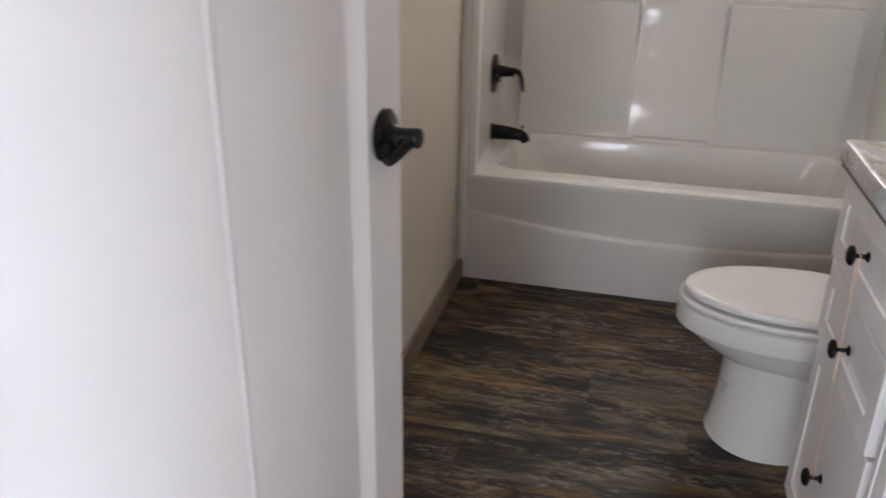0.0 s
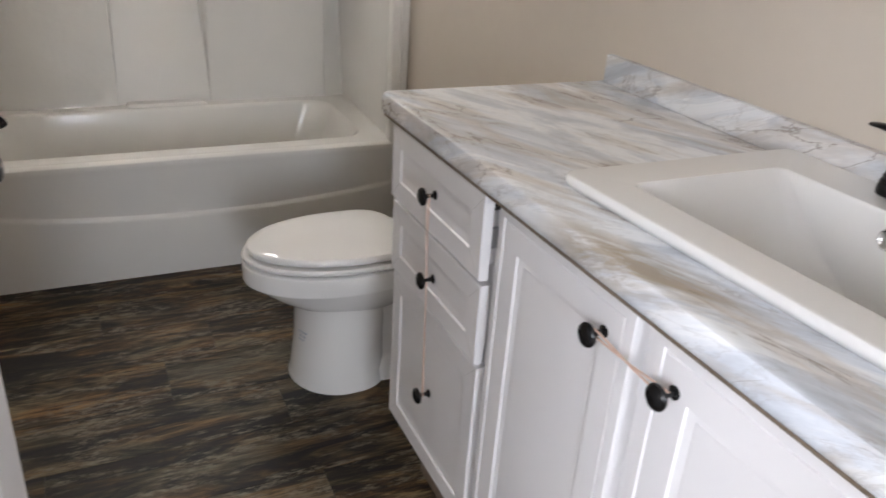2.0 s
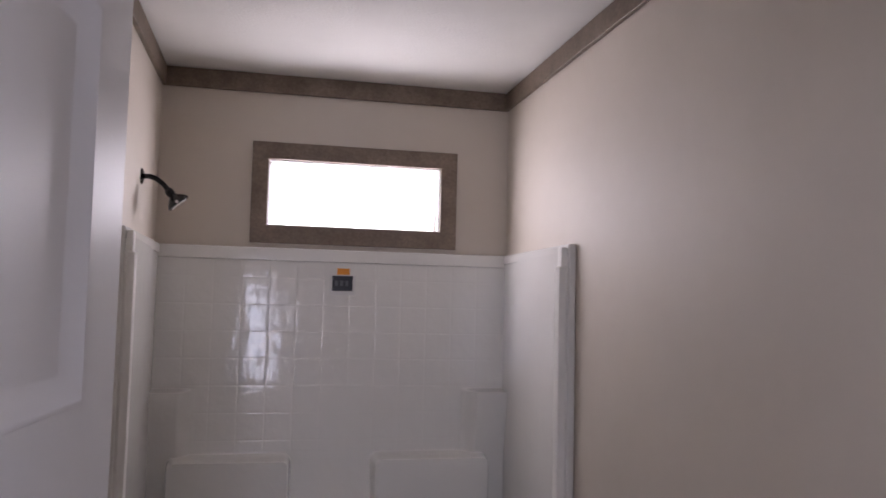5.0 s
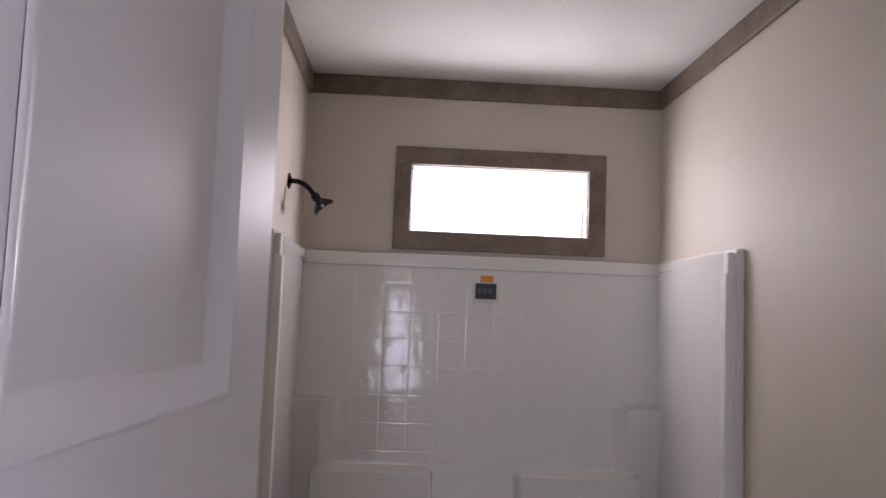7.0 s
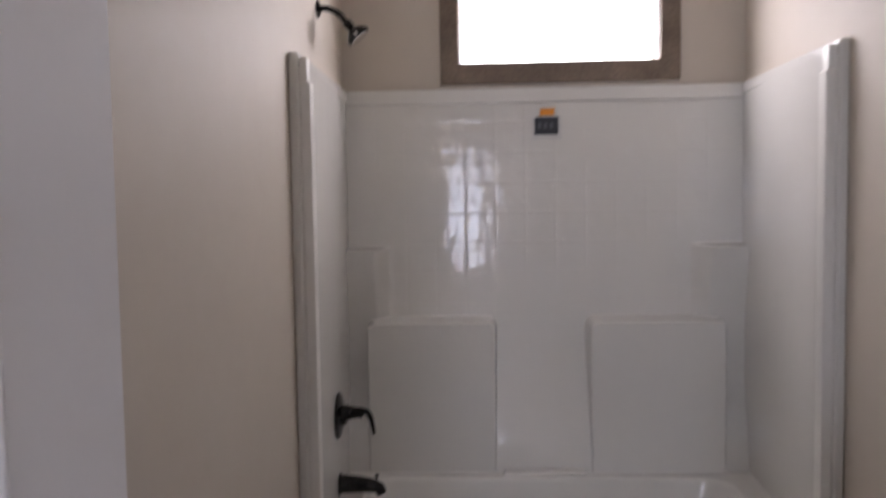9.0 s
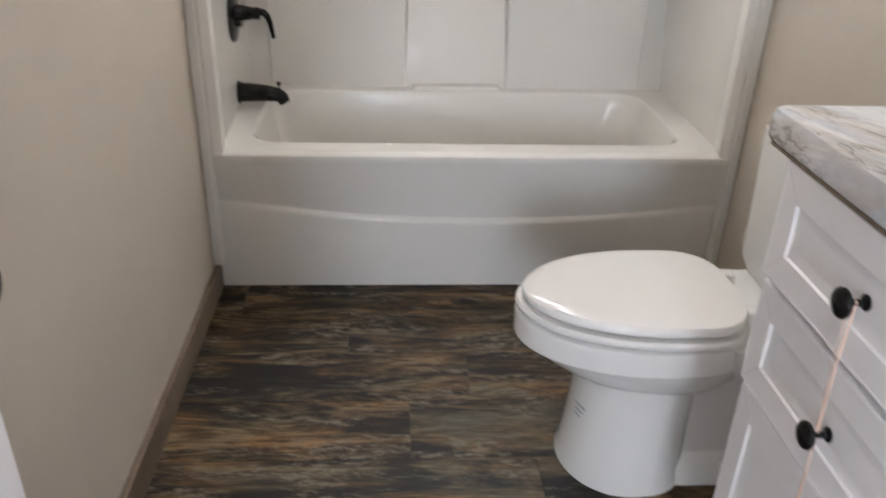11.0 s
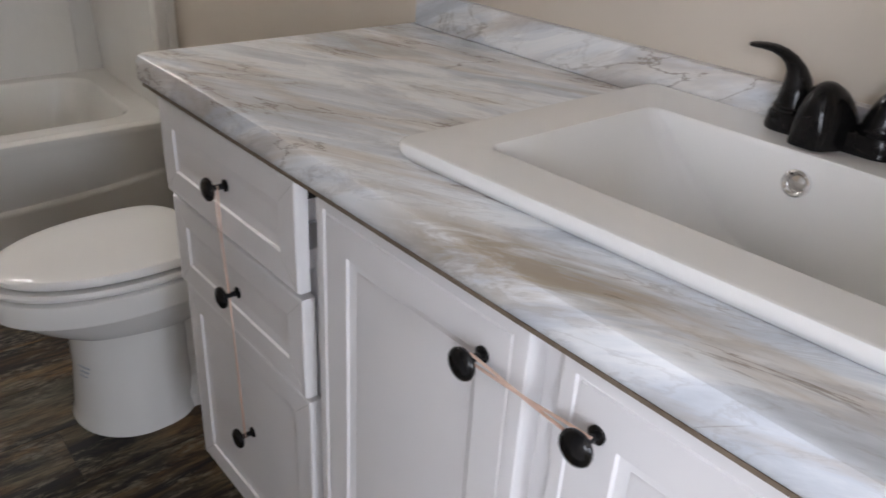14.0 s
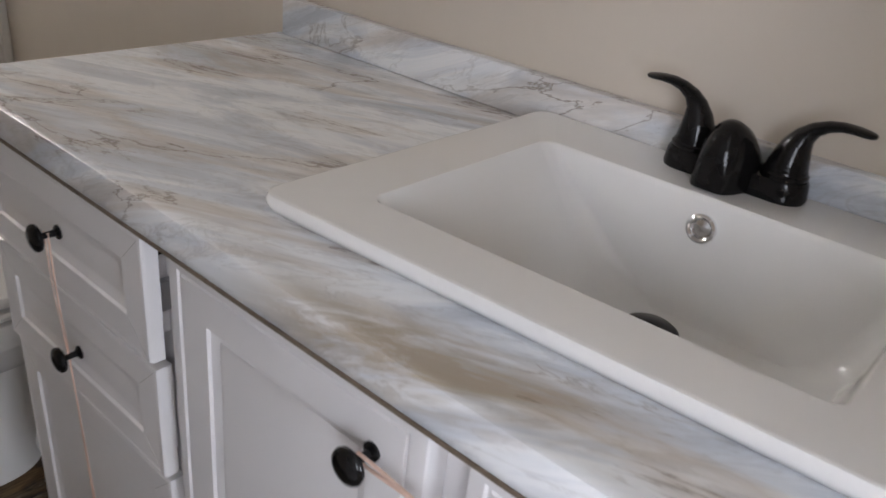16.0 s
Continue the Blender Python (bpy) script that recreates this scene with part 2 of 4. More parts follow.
def marble_laminate():
    """Pale grey-blue laminate with drifting tan and brown veins."""
    m, n, l, b = mat("marble_laminate")
    sep = n.new("ShaderNodeSeparateXYZ")
    l.new(n.new("ShaderNodeNewGeometry").outputs["Position"], sep.inputs[0])
    add = n.new("ShaderNodeMath")
    l.new(sep.outputs["X"], add.inputs[0])
    l.new(sep.outputs["Z"], add.inputs[1])
    flat_xy = n.new("ShaderNodeCombineXYZ")
    l.new(add.outputs["Value"], flat_xy.inputs["X"])
    l.new(sep.outputs["Y"], flat_xy.inputs["Y"])
    turned = n.new("ShaderNodeMapping")
    turned.inputs["Rotation"].default_value = (0, 0, radians(-22))
    l.new(flat_xy.outputs["Vector"], turned.inputs["Vector"])
    v = turned.outputs["Vector"]
    mp = n.new("ShaderNodeMapping")
    mp.inputs["Scale"].default_value = (11.5, 2.9, 2.6)
    l.new(v, mp.inputs["Vector"])
    s = mp.outputs["Vector"]
    clouds = noise_tex(n, l, s, 0.85, 9, 0.62, 1.0)
    veins = noise_tex(n, l, s, 0.95, 8, 0.60, 0.7)
    fine = noise_tex(n, l, s, 2.4, 8, 0.64, 0.9)
    tan = noise_tex(n, l, s, 0.62, 8, 0.60, 0.9)
    # one darker drift of veins runs off the front edge beside the sink
    drift = n.new("ShaderNodeMapping")
    drift.vector_type = "TEXTURE"
    drift.inputs["Location"].default_value = (1.945, -1.965, 0)
    drift.inputs["Rotation"].default_value = (0, 0, radians(14))
    drift.inputs["Scale"].default_value = (0.062, 0.23, 1)
    l.new(flat_xy.outputs["Vector"], drift.inputs["Vector"])
    ball = n.new("ShaderNodeTexGradient")
    ball.gradient_type = "SPHERICAL"
    l.new(drift.outputs["Vector"], ball.inputs["Vector"])
    c = ramp(n, l, clouds, [(0.34, (0.49, 0.52, 0.565)), (0.45, (0.65, 0.68, 0.725)), (0.54, (0.86, 0.87, 0.88)), (0.60, (0.80, 0.82, 0.84)), (0.70, (0.58, 0.61, 0.65))])
    t = ramp(n, l, tan, [(0.47, (0, 0, 0)), (0.56, (0.50, 0.50, 0.50)), (0.66, (0.10, 0.10, 0.10))])
    c = mixc(n, l, t, c, (0.50, 0.41, 0.32))
    near = ramp(n, l, ball.outputs["Fac"], [(0.02, (0, 0, 0)), (0.60, (0.80, 0.80, 0.80))])
    rough_tan = ramp(n, l, fine, [(0.40, (0.15, 0.15, 0.15)), (0.56, (1, 1, 1))])
    c = mixc(n, l, mixc(n, l, 1.0, near, rough_tan, "MULTIPLY"), c, (0.38, 0.30, 0.20))
    k = ramp(n, l, veins, [(0.508, (0, 0, 0)), (0.518, (0.75, 0.75, 0.75)), (0.530, (0, 0, 0))])
    k2 = ramp(n, l, tan, [(0.44, (0.05, 0.05, 0.05)), (0.56, (1, 1, 1))])
    k = mixc(n, l, 1.0, k, k2, "MULTIPLY")
    c = mixc(n, l, k, c, (0.15, 0.105, 0.07))
    f = ramp(n, l, fine, [(0.475, (0, 0, 0)), (0.50, (0.25, 0.25, 0.25)), (0.52, (0, 0, 0))])
    c = mixc(n, l, f, c, (0.34, 0.31, 0.29))
    l.new(c, b.inputs["Base Color"])
    b.inputs["Roughness"].default_value = 0.27
    return m


M_MARBLE = marble_laminate()


def glow(name, colour, strength):
    m = bpy.data.materials.new(name)
    m.use_nodes = True
    n = m.node_tree.nodes
    n.clear()
    o, e = n.new("ShaderNodeOutputMaterial"), n.new("ShaderNodeEmission")
    e.inputs["Color"].default_value, e.inputs["Strength"].default_value = (*colour, 1), strength
    m.node_tree.links.new(e.outputs[0], o.inputs[0])
    return m


M_SKY = glow("overcast_brightness", (0.98, 0.97, 1.0), 3.0)
mg, ng, lg, bg = mat("window_glass")
bg.inputs["Transmission Weight"].default_value, bg.inputs["Roughness"].default_value = 1.0, 0.02
bg.inputs["IOR"].default_value = 1.45
M_GLASS = mg

# ---------------- setting ----------------
W, BACK, DOORWALL, CEIL = 1.52, 0.828, -2.40, 2.62


def structure(name, bm, material, label, category, smooth=False):
    return tagged(part(name, bm, material, None, "", smooth), label, category, "", "structure")


structure("wall_west", box(-0.10, 0.0, DOORWALL - 0.1, BACK + 0.14, 0, CEIL), M_WALL, "beige painted wall beside the tub and open door", "wall")
structure("wall_east", box(W, W + 0.10, DOORWALL - 0.1, BACK + 0.14, 0, CEIL), M_WALL, "beige painted wall behind the vanity and toilet", "wall")
WX0, WX1, WZ0, WZ1 = 0.449, 1.206, 1.964, 2.250
bm = box(0, WX0, BACK, BACK + 0.14, 0, CEIL)
box(WX1, W, BACK, BACK + 0.14, 0, CEIL, bm=bm)
box(WX0, WX1, BACK, BACK + 0.14, 0, WZ0, bm=bm)
box(WX0, WX1, BACK, BACK + 0.14, WZ1, CEIL, bm=bm)
structure("wall_north", bm, M_WALL, "beige painted wall above the shower with a small window", "wall")
DX0, DX1, DZ = 0.235, 0.96, 2.06
bm = box(0, DX0, DOORWALL - 0.1, DOORWALL, 0, CEIL)
box(DX1, W, DOORWALL - 0.1, DOORWALL, 0, CEIL, bm=bm)
box(DX0, DX1, DOORWALL - 0.1, DOORWALL, DZ, CEIL, bm=bm)
structure("wall_south", bm, M_WALL, "beige painted wall with the doorway to the hall", "wall")
structure("ceiling", box(-0.1, W + 0.1, DOORWALL - 0.1, BACK + 0.14, CEIL, CEIL + 0.1), M_CEIL, "white textured ceiling of the bathroom", "ceiling")
FLOOR = structure("floor", box(-0.1, W + 0.1, DOORWALL - 0.1, BACK + 0.14, -0.1, -0.003), M_DARK, "dark weathered wood-look plank floor", "floor")

# hall behind the doorway
HX0, HX1, HY0, HY1 = -1.2, 2.9, -4.6, DOORWALL - 0.1
structure("hall_floor", box(HX0, HX1, HY0, HY1, -0.1, 0.0), M_FLOOR, "dark wood-look floor of the hall", "floor")
structure("hall_ceiling", box(HX0, HX1, HY0, HY1, CEIL, CEIL + 0.1), M_CEIL, "white ceiling of the hall", "ceiling")
# unseen west window opening, added to go with the vanity fill lamp
PY0, PY1 = -4.3, -3.2
bm = box(HX0 - 0.1, HX0, HY0 - 0.1, PY0, 0, CEIL)
box(HX0 - 0.1, HX0, PY1, HY1, 0, CEIL, bm=bm)
box(HX0 - 0.1, HX0, PY0, PY1, 0, 0.95, bm=bm)
box(HX0 - 0.1, HX0, PY0, PY1, 2.15, CEIL, bm=bm)
structure("hall_wall_west", bm, M_HALL, "plain pale wall of the hall with an unseen window", "wall")
GX0, GX1, GZ0, GZ1 = -0.04, 0.52, 0.78, 1.82
bm = box(HX0, GX0, HY0 - 0.1, HY0, 0, CEIL)
box(GX1, HX1, HY0 - 0.1, HY0, 0, CEIL, bm=bm)
box(GX0, GX1, HY0 - 0.1, HY0, 0, GZ0, bm=bm)
box(GX0, GX1, HY0 - 0.1, HY0, GZ1, CEIL, bm=bm)
structure("hall_wall_south", bm, M_HALL, "plain pale wall of the hall with a bright window", "wall")
SY0, SY1, SZ0, SZ1 = -4.15, -2.95, 0.85, 2.05
bm = box(HX1, HX1 + 0.1, HY0 - 0.1, SY0, 0, CEIL)
box(HX1, HX1 + 0.1, SY1, HY1, 0, CEIL, bm=bm)
box(HX1, HX1 + 0.1, SY0, SY1, 0, SZ0, bm=bm)
box(HX1, HX1 + 0.1, SY0, SY1, SZ1, CEIL, bm=bm)
structure("hall_wall_east", bm, M_HALL, "plain pale wall of the hall with an unseen window", "wall")
bm = box(HX0 - 0.1, -0.1, HY1, HY1 + 0.1, 0, CEIL)
box(W + 0.1, HX1 + 0.1, HY1, HY1 + 0.1, 0, CEIL, bm=bm)
structure("hall_wall_north", bm, M_HALL, "plain pale wall between hall and bathroom", "wall")
structure("backdrop", box(-0.6, 2.3, BACK + 0.9, BACK + 0.92, 1.0, 3.6), M_SKY, "bright white sky outside the bathroom window", "backdrop")
structure("backdrop", box(-0.8, 1.6, -5.6, -5.58, -0.2, 2.9), M_SKY, "bright white daylight outside the hall window", "backdrop")
structure("backdrop", box(3.8, 3.82, -4.9, -2.2, 0.0, 2.9), M_SKY, "bright white daylight outside the hall side window", "backdrop")
# glowing sheet behind the added west opening
structure("backdrop", box(-2.22, -2.2, -5.0, -2.6, 0.0, 2.9), M_SKY, "bright white glow outside the added hall west window", "backdrop")
structure("ground", box(-60, 60, -60, 60, -0.35, -0.30), plain("bare_ground", (0.16, 0.14, 0.10), 0.9, vary=0.2), "plain bare ground around the house", "ground")


def trim_board(name, x0, x1, y0, y1, z0, z1, label, category="trim", material=None, bev=0.002):
    return structure(name, box(x0, x1, y0, y1, z0, z1, bev, 1), material or M_WOOD, label, category, True)


CZ0 = 2.537
CL = "weathered brown wood crown board under the ceiling"
trim_board("crown_trim", 0.0, W, BACK - 0.018, BACK, CZ0, CEIL - 0.002, CL)
trim_board("crown_trim", 0.0, 0.018, DOORWALL + 0.018, BACK - 0.018, CZ0, CEIL - 0.002, CL)
trim_board("crown_trim", W - 0.018, W, DOORWALL + 0.018, BACK - 0.018, CZ0, CEIL - 0.002, CL)
trim_board("crown_trim", 0.0, W, DOORWALL, DOORWALL + 0.018, CZ0, CEIL - 0.002, CL)
BL = "brown wood baseboard along the floor"
trim_board("baseboard", 0.0, 0.014, -2.36, 0.038, 0.0, 0.085, BL, "baseboard")
trim_board("baseboard", W - 0.014, W, -1.19, 0.038, 0.0, 0.085, BL, "baseboard")

# window with wood frame boards
OX0, OX1, OZ0, OZ1 = 0.38, 1.279, 1.888, 2.323
win = root("window_1", (0.828, BACK, OZ0), "small wide window with weathered wood frame boards", "window", kind="structure")
T = 0.018
fr = part("window_frame", box(OX0, OX1, BACK - T, BACK, WZ1, OZ1, 0.0015, 1), M_WOOD, win, "weathered wood head board")
part("window_frame", box(OX0, OX1, BACK - T, BACK, OZ0, WZ0, 0.0015, 1), M_WOOD, win, "weathered wood bottom board")
part("window_frame", box(OX0, WX0, BACK - T, BACK, WZ0, WZ1, 0.0015, 1), M_WOOD, win, "weathered wood side board")
part("window_frame", box(WX1, OX1, BACK - T, BACK, WZ0, WZ1, 0.0015, 1), M_WOOD, win, "weathered wood side board")
s = 0.007
bm = box(WX0 + 0.001, WX1 - 0.001, BACK + 0.004, BACK + 0.04, WZ0 + 0.001, WZ0 + s, 0.003, 1)
box(WX0 + 0.001, WX1 - 0.001, BACK + 0.004, BACK + 0.04, WZ1 - s, WZ1 - 0.001, 0.003, 1, bm)
box(WX0 + 0.001, WX0 + s, BACK + 0.004, BACK + 0.04, WZ0 + s, WZ1 - s, 0.003, 1, bm)
box(WX1 - s, WX1 - 0.001, BACK + 0.004, BACK + 0.04, WZ0 + s, WZ1 - s, 0.003, 1, bm)
part("sash", bm, M_DOOR, win, "white vinyl sash")
pane = part("pane", box(WX0 + s, WX1 - s, BACK + 0.018, BACK + 0.022, WZ0 + s, WZ1 - s), M_GLASS, win, "clear glass pane", False)
pane.visible_shadow = False

# door casing and jambs
JL = "white door jamb and casing of the bathroom doorway"
bm = box(DX0, DX0 + 0.016, DOORWALL - 0.1, DOORWALL, 0, DZ - 0.016)
box(DX1 - 0.016, DX1, DOORWALL - 0.1, DOORWALL, 0, DZ - 0.016, bm=bm)
box(DX0, DX1, DOORWALL - 0.1, DOORWALL, DZ - 0.016, DZ, bm=bm)
structure("door_jamb", bm, M_DOOR, JL, "trim")

# ---------------- the open door ----------------
DW, DH, DT = 0.683, 2.03, 0.035
HINGE = (0.256, -2.405, 0.012)
TURN = math.degrees(math.atan2(0.680, 0.062)) - 90
door = root("door_1", HINGE, "white moulded panel door standing open into the bathroom", "door", kind="structure", turn=TURN if TURN else 0.01)
# local: y runs from hinge to latch, +x faces the room middle
PANELS = [((0.285, DW - 0.100), (1.535, 1.90)), ((0.285, DW - 0.100), (0.22, 1.435))]


def door_leaf():
    bm = box(-DT + 0.0135, -0.0135, 0, DW, 0, DH)
    ys = (0, PANELS[0][0][0], PANELS[0][0][1], DW)
    for side in (0, 1):
        x0, x1 = ((-0.0135, 0.0) if side == 0 else (-DT, -DT + 0.0135))
        box(x0, x1, 0, ys[1], 0, DH, bm=bm)
        box(x0, x1, ys[2], DW, 0, DH, bm=bm)
        for z0, z1 in ((0, PANELS[1][1][0]), (PANELS[1][1][1], PANELS[0][1][0]), (PANELS[0][1][1], DH)):
            box(x0, x1, ys[1], ys[2], z0, z1, bm=bm)
    return bm


def panel_moulding(y0, y1, z0, z1, x, w, d):
    """Sloped frame round a sunken panel, with a raised bead."""
    loops = []
    for inset, depth in ((0.0, 0.0), (0.003, 0.0016), (0.006, 0.0012), (w * 0.80, -d), (w, -d)):
        loops.append([(x + depth, y0 + inset, z0 + inset), (x + depth, y1 - inset, z0 + inset), (x + depth, y1 - inset, z1 - inset), (x + depth, y0 + inset, z1 - inset)])
    return loft(loops, False, True)


leaf = part("door_leaf", door_leaf(), M_DOOR, door, "", False)
for (y0, y1), (z0, z1) in PANELS:
    part("panel_moulding", panel_moulding(y0, y1, z0, z1, 0.0005, 0.032, 0.012), M_DOOR, door)
for hz in (0.25, 1.02, 1.78):
    part("hinge", moved(lathe([(0.006, -0.045), (0.007, -0.043), (0.007, 0.043), (0.006, 0.045)], 12), pose(0.005, -0.004, hz)), M_BLACK, door, "dark bronze hinge")
ky, kz = DW - 0.055, 1.046
part("rosette", moved(lathe([(0.034, 0.0), (0.034, 0.004), (0.030, 0.008), (0.020, 0.010), (0.015, 0.014), (0.011, 0.02)], 32), pose(0, ky, kz, 0, 90, 0)), M_BLACK, door, "round dark bronze rosette")
# the lever hangs down along the door, its blunt end turned towards the hinge side
part("neck", moved(lathe([(0.0150, 0.0), (0.0120, 0.02), (0.0112, 0.024), (0.0118, 0.030), (0.0128, 0.046), (0.0122, 0.049), (0.0090, 0.051)], 28), pose(0.0, ky, kz, 0, 90, 0)), M_BLACK, door, "stout round handle neck")
lever = part("lever", tube([(0.036, ky + 0.002, kz - 0.001), (0.035, ky - 0.010, kz - 0.006), (0.030, ky - 0.024, kz - 0.013), (0.026, ky - 0.036, kz - 0.018), (0.024, ky - 0.044, kz - 0.020)], [0.0095, 0.0098, 0.0095, 0.0092, 0.0080], 18, 0.8), M_BLACK, door, "dark bronze lever handle with a blunt shiny end")
part("latch_plate", box(-DT + 0.006, -0.006, DW - 0.0005, DW + 0.0012, kz - 0.028, kz + 0.028, 0.0004, 1), M_BLACK, door, "dark latch plate")

# ---------------- tub and shower unit ----------------
tubu = root("tub_shower_unit", (0.76, 0.4, 0.0), "glossy white one-piece fiberglass tub and shower surround", "bathtub")
RIM, TOP, YB = 0.440, 1.866, 0.785
IX0, IX1 = 0.052, 1.468


def tub_body():
    loops = [rr(0.004, W - 0.004, 0.022, 0.80, 0.004, RIM - 0.012), rr(0.006, W - 0.006, 0.022, 0.80, 0.006, RIM)]
    for x0, x1, y0, y1, r, z in ((0.105, 1.405, 0.085, 0.625, 0.10, RIM), (0.112, 1.398, 0.092, 0.618, 0.10, RIM - 0.004), (0.120, 1.390, 0.100, 0.610, 0.10, RIM - 0.016),
                                 (0.150, 1.350, 0.125, 0.590, 0.12, 0.28), (0.175, 1.300, 0.145, 0.570, 0.13, 0.16), (0.215, 1.250, 0.180, 0.535, 0.12, 0.115), (0.27, 1.19, 0.23, 0.48, 0.10, 0.105)):
        loops.append(rr(x0, x1, y0, y1, r, z))
    return loft(loops, False, True)


part("tub", tub_body(), M_ACRYLIC, tubu)


def apron():
    """Skirt: rolled lip, a face leaning slightly back to a drooping crease, then a plain lower face just proud of it."""
    nx, rows = 81, []
    for i in range(nx):
        x = 0.004 + (W - 0.008) * i / (nx - 1)
        u = (x - 0.80) / 0.756
        crease = 0.226 + 0.055 * min(1.0, u * u)
        fade = max(0.0, 1 - abs(u) ** 4)
        col = [(x, 0.020, RIM), (x, 0.008, RIM - 0.002), (x, 0.0, RIM - 0.009), (x, -0.002, RIM - 0.020), (x, 0.001, RIM - 0.032), (x, 0.004, RIM - 0.045)]
        for k in range(1, 6):
            f = k / 5
            col.append((x, 0.004 + 0.022 * f, RIM - 0.045 + (crease + 0.010 - RIM + 0.045) * f))
        out = 0.024 - 0.009 * fade
        for a, dz in ((0.0, 0.004), (0.35, 0.0), (0.75, -0.004), (0.95, -0.009), (1.0, -0.016)):
            col.append((x, 0.026 + (out - 0.026) * a, crease + dz))
        col += [(x, out + 0.003, 0.12), (x, 0.028, 0.0)]
        rows.append(col)
    return loft(rows, False, False, closed=False)


part("apron", apron(), M_ACRYLIC, tubu)


def tiled(nu, nv, place, lift=0.0022, gap=0.035):
    """Embossed square tiles, each softly pillowed, pressed into a moulded sheet."""
    bm = bmesh.new()
    rng = random.Random(nu * 31 + nv)
    steps = (0.0, gap * 0.8, gap * 2.2, 0.5, 1 - gap * 2.2, 1 - gap * 0.8)
    us = [i + s for i in range(nu) for s in steps] + [nu]
    vs = [j + s for j in range(nv) for s in steps] + [nv]
    tilt = {}

    def height(u, v):
        i, j = min(int(u), nu - 1), min(int(v), nv - 1)
        fu, fv = u - i, v - j
        a, b, c = tilt.setdefault((i, j), (rng.uniform(-1, 1), rng.uniform(-1, 1), rng.uniform(0.7, 1.2)))
        if fu < 1e-6 or fv < 1e-6 or u >= nu or v >= nv:
            return 0.0
        edge = min(fu, fv, 1 - fu, 1 - fv)
        return lift * (0.55 if edge < gap * 1.5 else 0.66) + 0.0003 * (a * (fu - 0.5) + b * (fv - 0.5)) * c

    grid = [[bm.verts.new(place(u / nu, v / nv, height(u, v))) for u in us] for v in vs]
    for r0, r1 in zip(grid, grid[1:]):
        for k in range(len(us) - 1):
            bm.faces.new((r0[k], r0[k + 1], r1[k + 1], r1[k]))
    return bm


LED, SHELF = 1.008, 1.277


def ease(a, b, v):
    u = max(0.0, min(1.0, (v - a) / (b - a)))
    return u * u * (3 - 2 * u)


def lines(a, b, coarse, marks):
    """Grid stations from a to b, close together about the marks."""
    out = set()
    v = a
    while v < b:
        out.add(round(v, 5))
        v += coarse
    for m, half, fine in marks:
        k = -half
        while k <= half:
            if a < m + k < b:
                out.add(round(m + k, 5))
            k += fine
    out.add(b)
    return sorted(out)


TILE = 0.1127
TX = [0.696 + TILE * k for k in range(-6, 8)]
TZ_ = [1.064 + TILE * k for k in range(0, 7)]


def rounded(x, z, x0, x1, r=0.035):
    """One inside a ledge with rounded upper corners, falling to nothing across its edge."""
    qx, qz = abs(x - (x0 + x1) / 2) - (x1 - x0) / 2 + r, z - LED + r
    d = math.hypot(max(qx, 0), max(qz, 0)) + min(max(qx, qz), 0) - r
    return 1 - ease(-0.014, 0.002, d)


def back_depth(x, z):
    """How far the moulded sheet stands out of the back plane."""
    ledge = 0.112 * max(rounded(x, z, 0.090, 0.584), rounded(x, z, 0.915, 1.424))
    recess = 0.105 * (1 - ease(RIM - 0.02, 0.98, z))
    k = 1 - ease(SHELF - 0.012, SHELF + 0.002, z)
    lean = 0.45 + 0.55 * ease(0.95, SHELF - 0.02, z)
    pillar = 0.080 * k * lean * max(1 - ease(0.125, 0.185, x), ease(1.308, 1.368, x))
    d = max(ledge, recess, pillar)
    if z > LED + 0.01 and d < 0.004:
        ax, az = min(abs(x - t) for t in TX), min(abs(z - t) for t in TZ_)
        d += 0.0006 * ease(0.0, 0.006, min(ax, az))
    return d


def back_sheet():
    xs = lines(0.015, W - 0.015, 0.018, [(0.09, 0.018, 0.004), (0.165, 0.02, 0.005), (0.582, 0.03, 0.004), (0.917, 0.03, 0.004), (1.424, 0.02, 0.004), (1.329, 0.02, 0.005)] + [(t, 0.0066, 0.0022) for t in TX])
    zs = lines(RIM - 0.02, TOP - 0.050, 0.018, [(LED - 0.02, 0.036, 0.003), (SHELF - 0.005, 0.015, 0.002)] + [(t, 0.0066, 0.0022) for t in TZ_])
    return loft([[(x, YB - back_depth(x, z), z) for x in xs] for z in zs], False, False, closed=False)


part("back_panel", back_sheet(), M_WAVY, tubu, "glossy back wall sheet with embossed tiles, ledges and corner shelves")


def side_x(y, left):
    f = 0.048 - 0.028 * max(0, y) / YB
    return f if left else W - f


for left in (True, False):
    def place(u, v, h, left=left):
        y = 0.03 + (YB - 0.03) * u
        sx = side_x(y, left)
        return (sx + (0.4 * h if left else -0.4 * h), y, RIM + (TOP - 0.03 - RIM) * v)
    part("side_panel", tiled(6, 12, place, 0.0006), M_ACRYLIC, tubu, "smooth side sheet of the surround")


def block(x0, x1, y0, y1, z0, z1, r):
    """Moulded bulge with rounded top and sides."""
    b = box(x0, x1, y0, y1, z0, z1, r, 4)
    return b


part("rim_step", block(0.60, 0.905, 0.628, 0.74, RIM - 0.02, RIM + 0.012, 0.010), M_ACRYLIC, tubu, "raised soap step on the back rim")
